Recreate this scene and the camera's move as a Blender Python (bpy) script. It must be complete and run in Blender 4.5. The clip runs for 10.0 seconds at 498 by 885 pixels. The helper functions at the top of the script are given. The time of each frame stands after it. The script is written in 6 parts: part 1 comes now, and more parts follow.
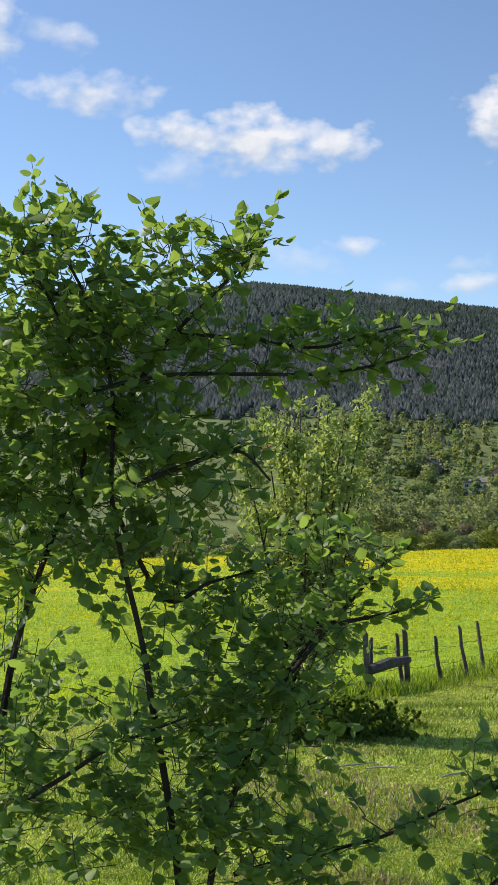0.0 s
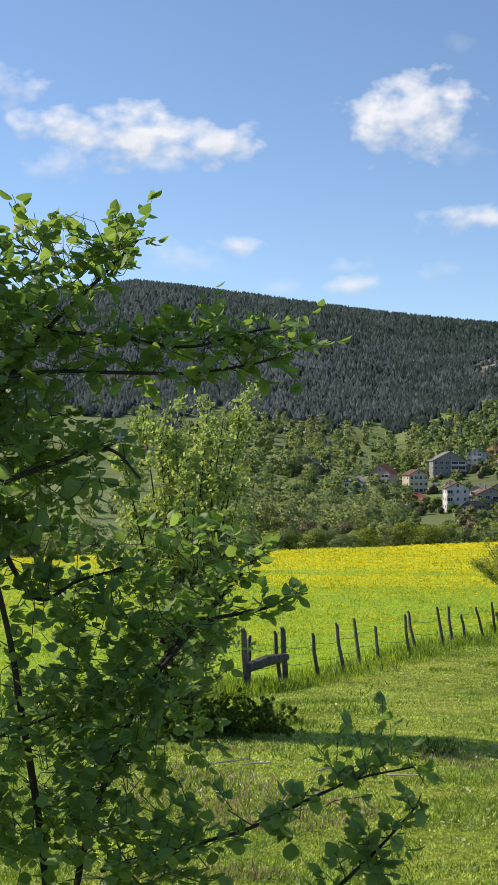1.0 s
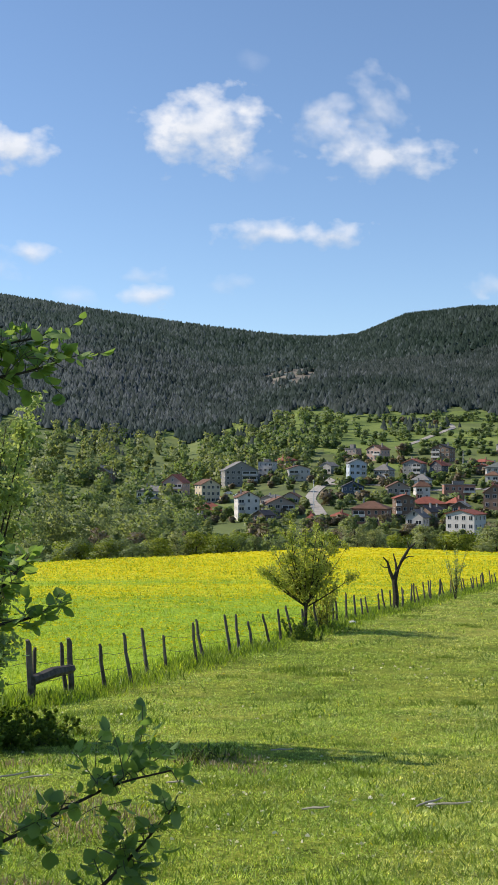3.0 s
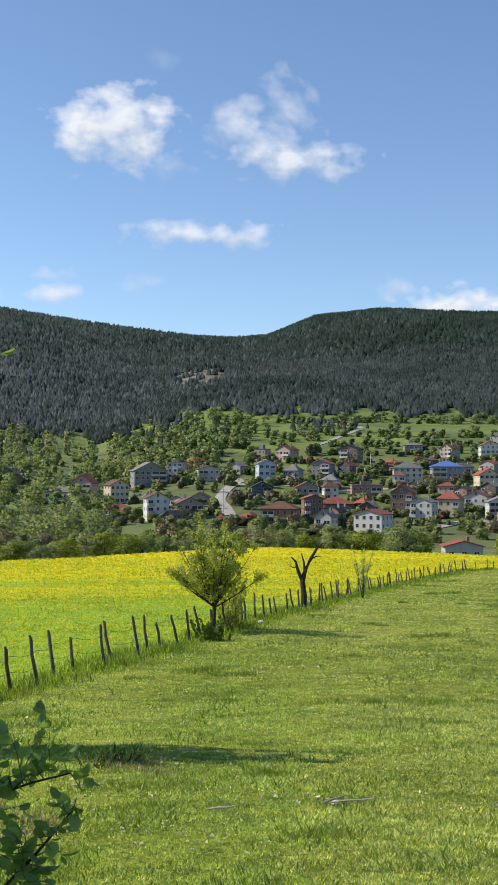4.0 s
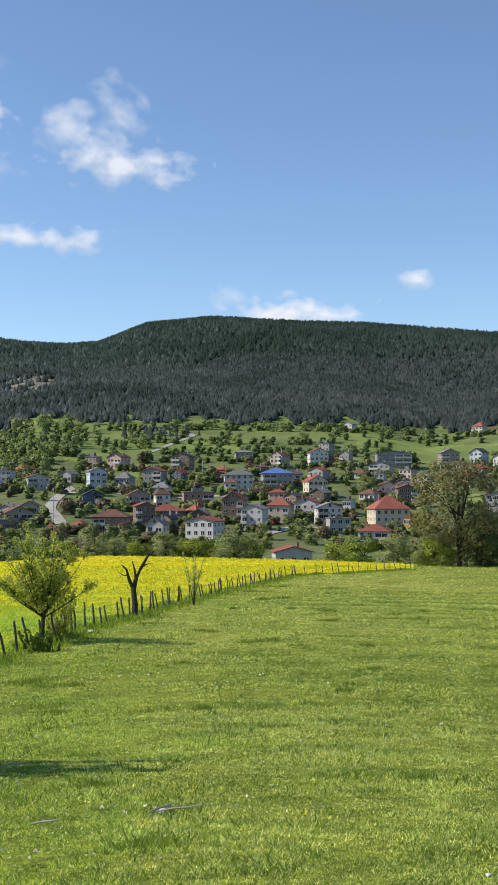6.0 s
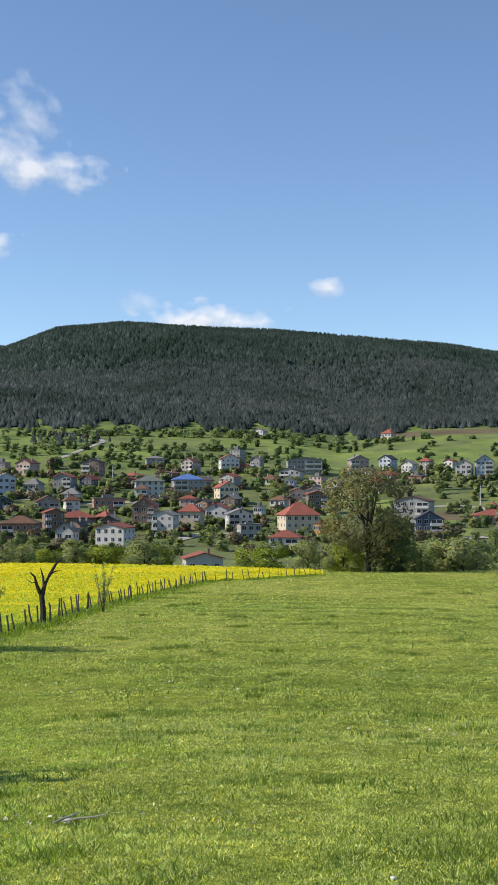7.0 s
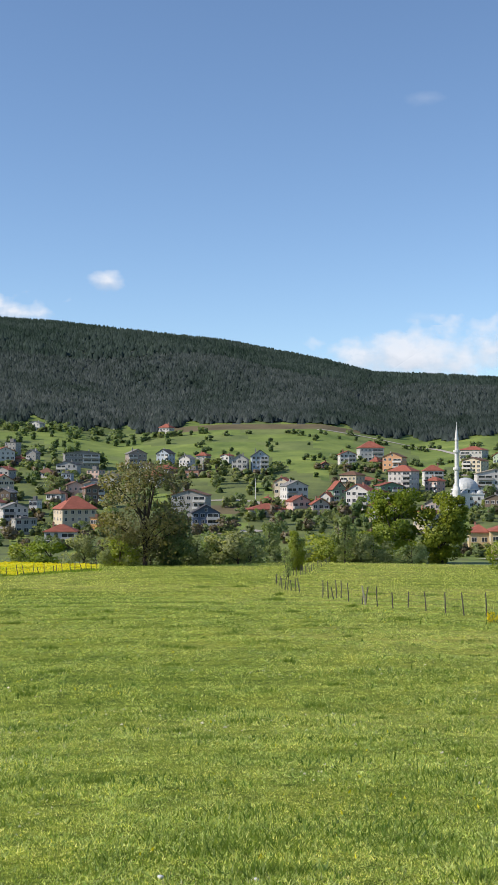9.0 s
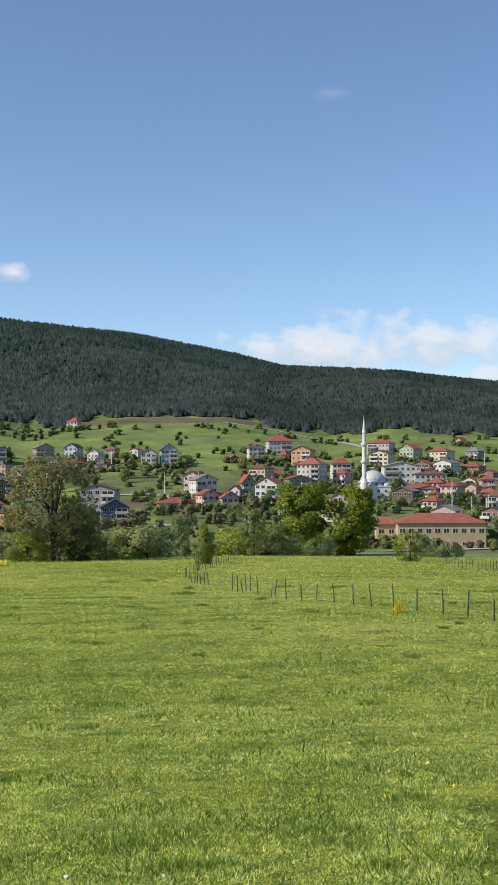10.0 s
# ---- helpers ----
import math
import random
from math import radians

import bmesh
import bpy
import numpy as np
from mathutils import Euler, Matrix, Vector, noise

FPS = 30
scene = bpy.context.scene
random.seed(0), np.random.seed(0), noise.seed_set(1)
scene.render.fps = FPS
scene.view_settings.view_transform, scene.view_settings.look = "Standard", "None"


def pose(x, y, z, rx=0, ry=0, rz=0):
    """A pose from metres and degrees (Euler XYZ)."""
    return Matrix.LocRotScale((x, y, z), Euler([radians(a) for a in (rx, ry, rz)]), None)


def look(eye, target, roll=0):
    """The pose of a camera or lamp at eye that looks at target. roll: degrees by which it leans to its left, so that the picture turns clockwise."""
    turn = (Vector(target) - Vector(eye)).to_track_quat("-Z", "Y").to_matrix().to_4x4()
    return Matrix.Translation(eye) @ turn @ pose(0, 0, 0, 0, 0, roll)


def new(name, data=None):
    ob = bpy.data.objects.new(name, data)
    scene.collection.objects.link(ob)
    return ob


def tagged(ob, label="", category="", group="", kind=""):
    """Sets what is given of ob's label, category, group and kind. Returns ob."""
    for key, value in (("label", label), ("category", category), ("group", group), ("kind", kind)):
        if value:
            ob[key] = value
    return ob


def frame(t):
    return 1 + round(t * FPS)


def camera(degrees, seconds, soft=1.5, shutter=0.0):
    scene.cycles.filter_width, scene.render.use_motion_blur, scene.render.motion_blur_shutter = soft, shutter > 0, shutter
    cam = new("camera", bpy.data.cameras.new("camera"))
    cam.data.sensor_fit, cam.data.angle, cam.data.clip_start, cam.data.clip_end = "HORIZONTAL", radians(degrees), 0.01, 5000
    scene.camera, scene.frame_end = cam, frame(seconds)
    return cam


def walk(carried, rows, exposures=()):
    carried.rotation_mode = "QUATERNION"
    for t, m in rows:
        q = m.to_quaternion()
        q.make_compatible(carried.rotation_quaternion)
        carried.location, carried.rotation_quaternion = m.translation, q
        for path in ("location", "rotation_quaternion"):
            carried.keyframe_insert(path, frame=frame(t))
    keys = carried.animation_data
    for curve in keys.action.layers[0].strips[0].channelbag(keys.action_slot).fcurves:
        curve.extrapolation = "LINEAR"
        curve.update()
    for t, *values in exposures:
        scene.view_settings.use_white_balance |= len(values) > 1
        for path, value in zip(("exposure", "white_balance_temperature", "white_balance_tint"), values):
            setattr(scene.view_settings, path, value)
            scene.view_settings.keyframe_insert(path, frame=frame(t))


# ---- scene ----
cam = camera(24.281, 10.0, soft=0.95)
EYE = 1.75
# seconds, then the eye's x, y, z, then bearing (to the right), tilt (up) and lean (to the left) in degrees
ROWS = [
    (0, 0, 0, 0, 0.257, 1.096, -0.125),
    (0.5, 0.022, -0.025, -0.001, 3.325, 1.045, 0.167),
    (1, 0.045, -0.05, -0.002, 6.065, 1.041, 0.197),
    (1.5, 0.077, -0.072, -0.004, 8.689, 1.098, 0.211),
    (2, 0.109, -0.094, -0.007, 11.292, 1.22, 0.201),
    (2.5, 0.128, -0.125, -0.003, 13.851, 1.395, 0.137),
    (3, 0.148, -0.156, 0.002, 16.268, 1.559, 0.299),
    (4.5, 0.188, -0.18, 0.004, 22.897, 1.582, 0.128),
    (5, 0.204, -0.177, 0.001, 25.033, 1.638, -0.003),
    (5.5, 0.22, -0.174, -0.001, 27.057, 1.796, -0.107),
    (7, 0.282, -0.152, -0.01, 33.452, 2.282, -0.087),
    (7.5, 0.304, -0.143, -0.002, 36.05, 2.33, -0.166),
    (8, 0.325, -0.134, 0.006, 38.892, 2.278, -0.096),
    (8.5, 0.346, -0.125, 0.014, 41.787, 2.156, 0.01),
    (9, 0.368, -0.119, 0.016, 44.408, 1.984, 0.138),
    (9.5, 0.389, -0.112, 0.018, 46.766, 1.806, -0.07),
    (10, 0.411, -0.105, 0.02, 48.903, 1.668, -0.221),
]
walk(cam, [(t, pose(x, y, EYE + z, 90 + tilt, 0, -yaw) @ pose(0, 0, 0, 0, 0, lean)) for t, x, y, z, yaw, tilt, lean in ROWS], [(0.0, 0.15, 6750, 11), (1.5, 0.16, 6700, 11), (3.0, 0.15, 6600, 10.5), (8.0, 0.15, 6500, 10), (9.0, 0.11, 6500, 10), (10.0, 0.05, 6500, 10)])

# ---- light and sky ----
SUN_AZ, SUN_EL = -61.0, 38.0
world = bpy.data.worlds.new("sky")
scene.world = world
world.use_nodes = True
wt = world.node_tree
bg = wt.nodes["Background"]
sky = wt.nodes.new("ShaderNodeTexSky")
sky.sky_type, sky.sun_disc = "NISHITA", False
sky.sun_elevation, sky.sun_rotation = radians(SUN_EL), radians(SUN_AZ)
sky.altitude, sky.air_density, sky.dust_density, sky.ozone_density = 900, 1.0, 0.05, 3.6
wt.links.new(sky.outputs[0], bg.inputs[0])
bg.inputs[1].default_value = 0.145
sun = new("sun", bpy.data.lights.new("sun", "SUN"))
sun.data.energy, sun.data.angle, sun.data.color = 5.0, radians(0.6), (1.0, 0.91, 0.78)
sun_way = Vector((math.sin(radians(SUN_AZ)) * math.cos(radians(SUN_EL)), math.cos(radians(SUN_AZ)) * math.cos(radians(SUN_EL)), math.sin(radians(SUN_EL))))
sun.matrix_world = look(sun_way * 50, (0, 0, 0))

# ---- materials ----


def node(tree, kind, **values):
    n = tree.nodes.new(kind)
    for key, value in values.items():
        n.inputs[key].default_value = value
    return n


def base_material(name, rough=0.8, spec=0.3, metal=0.0):
    m = bpy.data.materials.new(name)
    m.use_nodes = True
    b = m.node_tree.nodes["Principled BSDF"]
    b.inputs["Roughness"].default_value, b.inputs["Metallic"].default_value = rough, metal
    b.inputs["Specular IOR Level"].default_value = spec
    return m, m.node_tree, b


def ramp(tree, source, stops):
    r = tree.nodes.new("ShaderNodeValToRGB")
    while len(r.color_ramp.elements) < len(stops):
        r.color_ramp.elements.new(0.5)
    for e, (at, c) in zip(r.color_ramp.elements, stops):
        e.position, e.color = at, (*c, 1)
    tree.links.new(source, r.inputs[0])
    return r.outputs[0]


def mix(tree, how, factor, a, b):
    n = tree.nodes.new("ShaderNodeMix")
    n.data_type, n.blend_type = "RGBA", how
    for socket, value in ((n.inputs[0], factor), (n.inputs[6], a), (n.inputs[7], b)):
        if isinstance(value, bpy.types.NodeSocket):
            tree.links.new(value, socket)
        else:
            socket.default_value = value if isinstance(value, float) else (*value, 1)
    return n.outputs[2]


def coords(tree, scale=(1, 1, 1)):
    c, m = tree.nodes.new("ShaderNodeTexCoord"), tree.nodes.new("ShaderNodeMapping")
    m.inputs["Scale"].default_value = scale
    tree.links.new(c.outputs["Object"], m.inputs[0])
    return m.outputs[0]


def noise_at(tree, where, scale, detail=4.0, rough=0.55):
    n = node(tree, "ShaderNodeTexNoise", Scale=scale, Detail=detail, Roughness=rough)
    tree.links.new(where, n.inputs["Vector"])
    return n.outputs["Fac"]


def relief(tree, b, height, strength, distance):
    n = node(tree, "ShaderNodeBump", Strength=strength, Distance=distance)
    tree.links.new(height, n.inputs["Height"])
    tree.links.new(n.outputs[0], b.inputs["Normal"])


def surface(name, dark, light, scale=1.0, rough=0.85, spec=0.25, bump=0.02, vary=0.0, metal=0.0):
    """A plain material: two tones at two scales, fine relief, and some difference from thing to thing."""
    m, t, b = base_material(name, rough, spec, metal)
    w = coords(t)
    coarse, fine = noise_at(t, w, scale, 5), noise_at(t, w, scale * 9, 3)
    c = ramp(t, coarse, ((0.3, dark), (0.7, light)))
    c = mix(t, "MULTIPLY", 0.5, c, ramp(t, fine, ((0.3, (0.72, 0.72, 0.72)), (0.65, (1, 1, 1)))))
    if vary:
        info = t.nodes.new("ShaderNodeObjectInfo")
        c = mix(t, "MULTIPLY", 1.0, c, ramp(t, info.outputs["Random"], ((0, (1 - vary,) * 3), (1, (1, 1, 1)))))
    t.links.new(c, b.inputs["Base Color"])
    relief(t, b, fine, 0.4, bump)
    return m


def foliage(name, a, b_, glow=0.4, rough=0.5, spec=0.3, patch=0.0):
    """Leaves: each leaf has its own tone, light passes through."""
    m, t, b = base_material(name, rough, spec)
    g, info = t.nodes.new("ShaderNodeNewGeometry"), t.nodes.new("ShaderNodeObjectInfo")
    c = ramp(t, g.outputs["Random Per Island"], ((0.1, a), (0.9, b_)))
    c = mix(t, "MULTIPLY", 1.0, c, ramp(t, info.outputs["Random"], ((0, (0.75, 0.8, 0.7)), (1, (1.1, 1.0, 1.0)))))
    if patch:
        w = coords(t)
        c = mix(t, "MULTIPLY", 1.0, c, ramp(t, noise_at(t, w, patch, 5, 0.6), ((0.3, (0.55, 0.66, 0.55)), (0.52, (1.0, 1.0, 1.0)), (0.72, (1.22, 1.16, 1.16)))))
        c = mix(t, "MULTIPLY", 0.9, c, ramp(t, noise_at(t, w, patch * 9, 4, 0.65), ((0.34, (0.42, 0.52, 0.42)), (0.5, (0.95, 0.97, 0.95)), (0.66, (1.45, 1.4, 1.4)))))
    t.links.new(c, b.inputs["Base Color"])
    tl = t.nodes.new("ShaderNodeBsdfTranslucent")
    t.links.new(mix(t, "MULTIPLY", 1.0, c, (1.5, 1.5, 0.75)), tl.inputs[0])
    s = t.nodes.new("ShaderNodeMixShader")
    s.inputs[0].default_value = glow
    t.links.new(b.outputs[0], s.inputs[1])
    t.links.new(tl.outputs[0], s.inputs[2])
    t.links.new(s.outputs[0], t.nodes["Material Output"].inputs[0])
    return m


def meadow_material():
    m, t, b = base_material("meadow", 0.9, 0.1)
    w = coords(t)
    big, mid, fine, grain = noise_at(t, w, 0.05, 6, 0.65), noise_at(t, w, 0.28, 6, 0.7), noise_at(t, w, 2.2, 6, 0.75), noise_at(t, w, 22, 3)
    c = ramp(t, big, ((0.34, (0.145, 0.195, 0.022)), (0.5, (0.25, 0.275, 0.045)), (0.66, (0.36, 0.345, 0.095))))
    c = mix(t, "MULTIPLY", 0.85, c, ramp(t, mid, ((0.3, (0.5, 0.62, 0.45)), (0.5, (0.95, 0.98, 0.9)), (0.72, (1.3, 1.18, 1.1)))))
    c = mix(t, "MULTIPLY", 0.9, c, ramp(t, fine, ((0.36, (0.35, 0.42, 0.3)), (0.5, (0.95, 0.95, 0.9)), (0.66, (1.4, 1.35, 1.3)))))
    c = mix(t, "MULTIPLY", 0.8, c, ramp(t, grain, ((0.38, (0.4, 0.45, 0.35)), (0.62, (1.3, 1.3, 1.25)))))
    t.links.new(c, b.inputs["Base Color"])
    hs = t.nodes.new("ShaderNodeMath")
    hs.operation = "MULTIPLY_ADD"
    t.links.new(fine, hs.inputs[0])
    hs.inputs[1].default_value = 0.35
    t.links.new(mid, hs.inputs[2])
    relief(t, b, hs.outputs[0], 0.9, 0.35)
    return m


def blossom_material():
    """The sown field: green with sheets of yellow blossom, thickest away from the fence corner."""
    m, t, b = base_material("blossom_field", 0.9, 0.1)
    w = coords(t, (1, 1, 1))
    st = coords(t, (0.012, 0.05, 1))
    band, mid, fine = noise_at(t, st, 1.0, 5), noise_at(t, w, 0.5, 5), noise_at(t, w, 6, 4)
    grad = t.nodes.new("ShaderNodeVectorMath")
    grad.operation = "LENGTH"
    t.links.new(coords(t), grad.inputs[0])
    rng = node(t, "ShaderNodeMapRange")
    for key, value in (("From Min", 35.0), ("From Max", 125.0), ("To Min", -0.17), ("To Max", 0.14)):
        rng.inputs[key].default_value = value
    t.links.new(grad.outputs["Value"], rng.inputs["Value"])
    add = t.nodes.new("ShaderNodeMath")
    t.links.new(rng.outputs[0], add.inputs[0])
    t.links.new(band, add.inputs[1])
    add2 = t.nodes.new("ShaderNodeMath")
    add2.operation = "MULTIPLY_ADD"
    t.links.new(mid, add2.inputs[0])
    add2.inputs[1].default_value = 0.45
    t.links.new(add.outputs[0], add2.inputs[2])
    green = mix(t, "MULTIPLY", 0.7, (0.27, 0.39, 0.03), ramp(t, fine, ((0.36, (0.35, 0.45, 0.3)), (0.5, (0.9, 0.95, 0.9)), (0.64, (1.35, 1.3, 1.2)))))
    yellow = mix(t, "MULTIPLY", 0.6, (0.64, 0.58, 0.015), ramp(t, fine, ((0.36, (0.3, 0.42, 0.3)), (0.5, (0.9, 0.9, 0.9)), (0.6, (1.1, 1.1, 1.0)))))
    c = mix(t, "MIX", ramp(t, add2.outputs[0], ((0.64, (0, 0, 0)), (0.84, (1, 1, 1)))), green, yellow)
    t.links.new(c, b.inputs["Base Color"])
    relief(t, b, fine, 0.8, 0.1)
    return m


M_MEADOW, M_BLOSSOM = meadow_material(), blossom_material()
M_HILLGRASS = surface("hill_pasture", (0.09, 0.14, 0.028), (0.235, 0.29, 0.066), 0.035, bump=0.6)
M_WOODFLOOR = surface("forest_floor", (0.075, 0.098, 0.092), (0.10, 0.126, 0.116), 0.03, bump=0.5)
M_SCRUB = surface("scrub_ground", (0.09, 0.125, 0.035), (0.20, 0.24, 0.07), 0.03, bump=0.3)
M_VILLAGE = surface("garden_ground", (0.075, 0.095, 0.035), (0.17, 0.205, 0.06), 0.06, bump=0.3)
M_PALE = surface("pale_rock", (0.11, 0.10, 0.08), (0.26, 0.23, 0.18), 0.08, bump=0.5)
M_EARTH = surface("ploughed_earth", (0.10, 0.08, 0.045), (0.17, 0.14, 0.07), 0.05, bump=0.3)
M_ROAD = surface("road_gravel", (0.32, 0.29, 0.25), (0.46, 0.43, 0.38), 0.2)
M_BARK = surface("bark", (0.022, 0.018, 0.014), (0.07, 0.058, 0.045), 6, bump=0.03)
M_POST = surface("weathered_wood", (0.07, 0.06, 0.05), (0.19, 0.17, 0.155), 5, bump=0.02, vary=0.4)
M_WIRE = surface("rusty_wire", (0.06, 0.05, 0.045), (0.14, 0.12, 0.10), 3, metal=0.6, rough=0.6)
M_LEAF = foliage("broad_leaf", (0.155, 0.26, 0.09), (0.26, 0.375, 0.13), 0.5, 0.5, 0.3)
M_TWIG = surface("young_bark", (0.05, 0.055, 0.03), (0.12, 0.12, 0.07), 9)
M_YOUNG = foliage("young_leaf", (0.22, 0.30, 0.12), (0.40, 0.48, 0.23), 0.5)
M_THORN = foliage("thorn_leaf", (0.24, 0.30, 0.07), (0.44, 0.48, 0.13), 0.45)
M_GREEN = foliage("tree_leaf", (0.125, 0.18, 0.085), (0.22, 0.285, 0.14), 0.45)
M_LIME = foliage("lime_leaf", (0.125, 0.185, 0.016), (0.26, 0.31, 0.04), 0.35)
M_OLIVE = foliage("willow_leaf", (0.175, 0.22, 0.10), (0.29, 0.335, 0.165), 0.45)
M_BROWN = foliage("budding_twig", (0.13, 0.115, 0.085), (0.21, 0.185, 0.13), 0.3)
# blue-grey lift in the needles stands in for haze; M_WOODFLOOR follows their tone
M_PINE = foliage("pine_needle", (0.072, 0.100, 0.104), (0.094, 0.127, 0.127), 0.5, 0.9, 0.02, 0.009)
# same pines, with the ridge's distance haze put into a paler, bluer colour
M_PINE_HAZED = foliage("hazed_pine_needle", (0.115, 0.150, 0.172), (0.142, 0.183, 0.205), 0.5, 0.9, 0.02, 0.009)
M_GRASS = foliage("grass_blade", (0.23, 0.32, 0.04), (0.92, 0.90, 0.35), 0.45, 0.5, 0.3, 0.55)
M_LUSH = foliage("lush_blade", (0.19, 0.31, 0.03), (0.68, 0.78, 0.22), 0.45, 0.5, 0.3, 0.55)
M_CROP = foliage("crop_blade", (0.24, 0.36, 0.03), (0.42, 0.50, 0.07), 0.45, 0.5, 0.3, 0.2)
M_CLOVER = foliage("clover_leaf", (0.22, 0.35, 0.05), (0.80, 0.84, 0.34), 0.4, 0.5, 0.3, 0.45)
M_TUFT = foliage("rank_grass", (0.08, 0.15, 0.02), (0.18, 0.27, 0.045), 0.35)
M_RANK = foliage("rank_pasture", (0.095, 0.165, 0.02), (0.20, 0.29, 0.05), 0.38)
M_BUD = foliage("half_open_leaf", (0.14, 0.145, 0.07), (0.20, 0.205, 0.10), 0.35)
M_DRY = foliage("bleached_grass", (0.42, 0.42, 0.22), (0.66, 0.64, 0.42), 0.35)
M_STRAW = foliage("dry_stalk", (0.24, 0.17, 0.125), (0.50, 0.41, 0.29), 0.2)
M_FLOWER = foliage("yellow_flower", (0.54, 0.48, 0.008), (0.72, 0.66, 0.02), 0.3)
M_WHITEFL = foliage("white_flower", (0.6, 0.6, 0.52), (0.8, 0.8, 0.75), 0.3)
WALLS = {n: surface("render_" + n, tuple(0.82 * v for v in c), c, 0.35, 0.9, 0.2, 0.01, 0.3) for n, c in dict(
    white=(0.72, 0.69, 0.65), cream=(0.70, 0.60, 0.44), pink=(0.66, 0.47, 0.40), pinkgrey=(0.52, 0.43, 0.38), concrete=(0.42, 0.405, 0.38),
    grey=(0.50, 0.49, 0.48), dark=(0.16, 0.16, 0.18), brown=(0.32, 0.22, 0.16), wood=(0.20, 0.155, 0.12), brick=(0.44, 0.24, 0.18), navy=(0.11, 0.14, 0.20),
    pale=(0.55, 0.62, 0.70), orange=(0.60, 0.33, 0.14), peach=(0.75, 0.42, 0.24), green=(0.27, 0.42, 0.27), mint=(0.55, 0.68, 0.48), yellow=(0.66, 0.52, 0.30)).items()}
ROOFS = {n: surface("roof_" + n, tuple(0.65 * v for v in c), c, 0.6, 0.8, 0.25, 0.04, 0.25) for n, c in dict(
    red=(0.38, 0.125, 0.085), brown=(0.22, 0.12, 0.08), grey=(0.27, 0.26, 0.25), dark=(0.075, 0.075, 0.085), blue=(0.12, 0.22, 0.52), slate=(0.19, 0.21, 0.19),
    white=(0.7, 0.7, 0.68), beige=(0.48, 0.42, 0.34)).items()}
M_FRAME = surface("window_frame", (0.6, 0.6, 0.6), (0.75, 0.75, 0.73), 2)
M_PANE, _t, _b = base_material("window_glass", 0.08, 0.6)
_b.inputs["Base Color"].default_value = (0.03, 0.035, 0.045, 1)
M_PALEWOOD = surface("bleached_wood", (0.35, 0.31, 0.24), (0.55, 0.5, 0.4), 8)
M_STONE = surface("white_stone", (0.62, 0.61, 0.58), (0.76, 0.75, 0.72), 0.4)
M_LEAD = surface("lead_dome", (0.40, 0.42, 0.43), (0.56, 0.57, 0.57), 0.5, 0.5, 0.5)


# ---- mesh helpers ----


def mesh_of(name, verts, faces, material):
    me = bpy.data.meshes.new(name)
    me.from_pydata(verts, [], faces)
    for m in material if isinstance(material, (list, tuple)) else [material]:
        me.materials.append(m)
    return me


def part(name, bm, material, parent, label="", place=None):
    """Links a bmesh, or a mesh, as one object under a thing."""
    if isinstance(bm, bmesh.types.BMesh):
        me = bpy.data.meshes.new(name)
        bm.to_mesh(me)
        bm.free()
        me.materials.append(material)
    else:
        me = bm
    ob = new(name, me)
    ob.parent = parent
    if place is not None:
        ob.matrix_local = place
    return tagged(ob, label)


def box(bm, x0, x1, y0, y1, z0, z1):
    v = [bm.verts.new(p) for p in ((x0, y0, z0), (x1, y0, z0), (x1, y1, z0), (x0, y1, z0), (x0, y0, z1), (x1, y0, z1), (x1, y1, z1), (x0, y1, z1))]
    for f in ((3, 2, 1, 0), (4, 5, 6, 7), (0, 1, 5, 4), (1, 2, 6, 5), (2, 3, 7, 6), (3, 0, 4, 7)):
        bm.faces.new([v[i] for i in f])


def tube(bm, points, radii, sides=6):
    """A tapered limb along points."""
    rings = []
    for i, p in enumerate(points):
        p = Vector(p)
        way = (Vector(points[min(i + 1, len(points) - 1)]) - Vector(points[max(i - 1, 0)])).normalized()
        a = way.cross(Vector((0.31, 0.17, 0.94)) if abs(way.z) < 0.9 else Vector((1, 0, 0))).normalized()
        b = way.cross(a)
        rings.append([bm.verts.new(p + radii[i] * (math.cos(k * 2 * math.pi / sides) * a + math.sin(k * 2 * math.pi / sides) * b)) for k in range(sides)])
    for r0, r1 in zip(rings, rings[1:]):
        for k in range(sides):
            bm.faces.new((r0[k], r0[(k + 1) % sides], r1[(k + 1) % sides], r1[k]))
    bm.faces.new(rings[-1])
    bm.faces.new(rings[0][::-1])


def quads_mesh(name, centres, sizes, rng, material, stretch=1.5, up=0.0):
    """Loose leaf blades: a folded diamond of two triangles at each centre."""
    n = len(centres)
    d = rng.normal(size=(n, 3))
    d[:, 2] += up
    d /= np.linalg.norm(d, axis=1)[:, None]
    s = np.cross(d, rng.normal(size=(n, 3)))
    s /= np.linalg.norm(s, axis=1)[:, None] + 1e-9
    k = np.cross(d, s)
    sz = np.asarray(sizes)[:, None]
    a, c = centres - d * sz * stretch / 2, centres + d * sz * stretch / 2
    l, r = centres + s * sz / 2 + k * sz * 0.12, centres - s * sz / 2 + k * sz * 0.12
    v = np.stack([a, l, c, r], 1).reshape(-1, 3)
    i = np.arange(n)[:, None] * 4
    f = np.concatenate([i + [0, 1, 2], i + [0, 2, 3]], 1).reshape(-1, 3)
    return mesh_of(name, v.tolist(), f.tolist(), material)


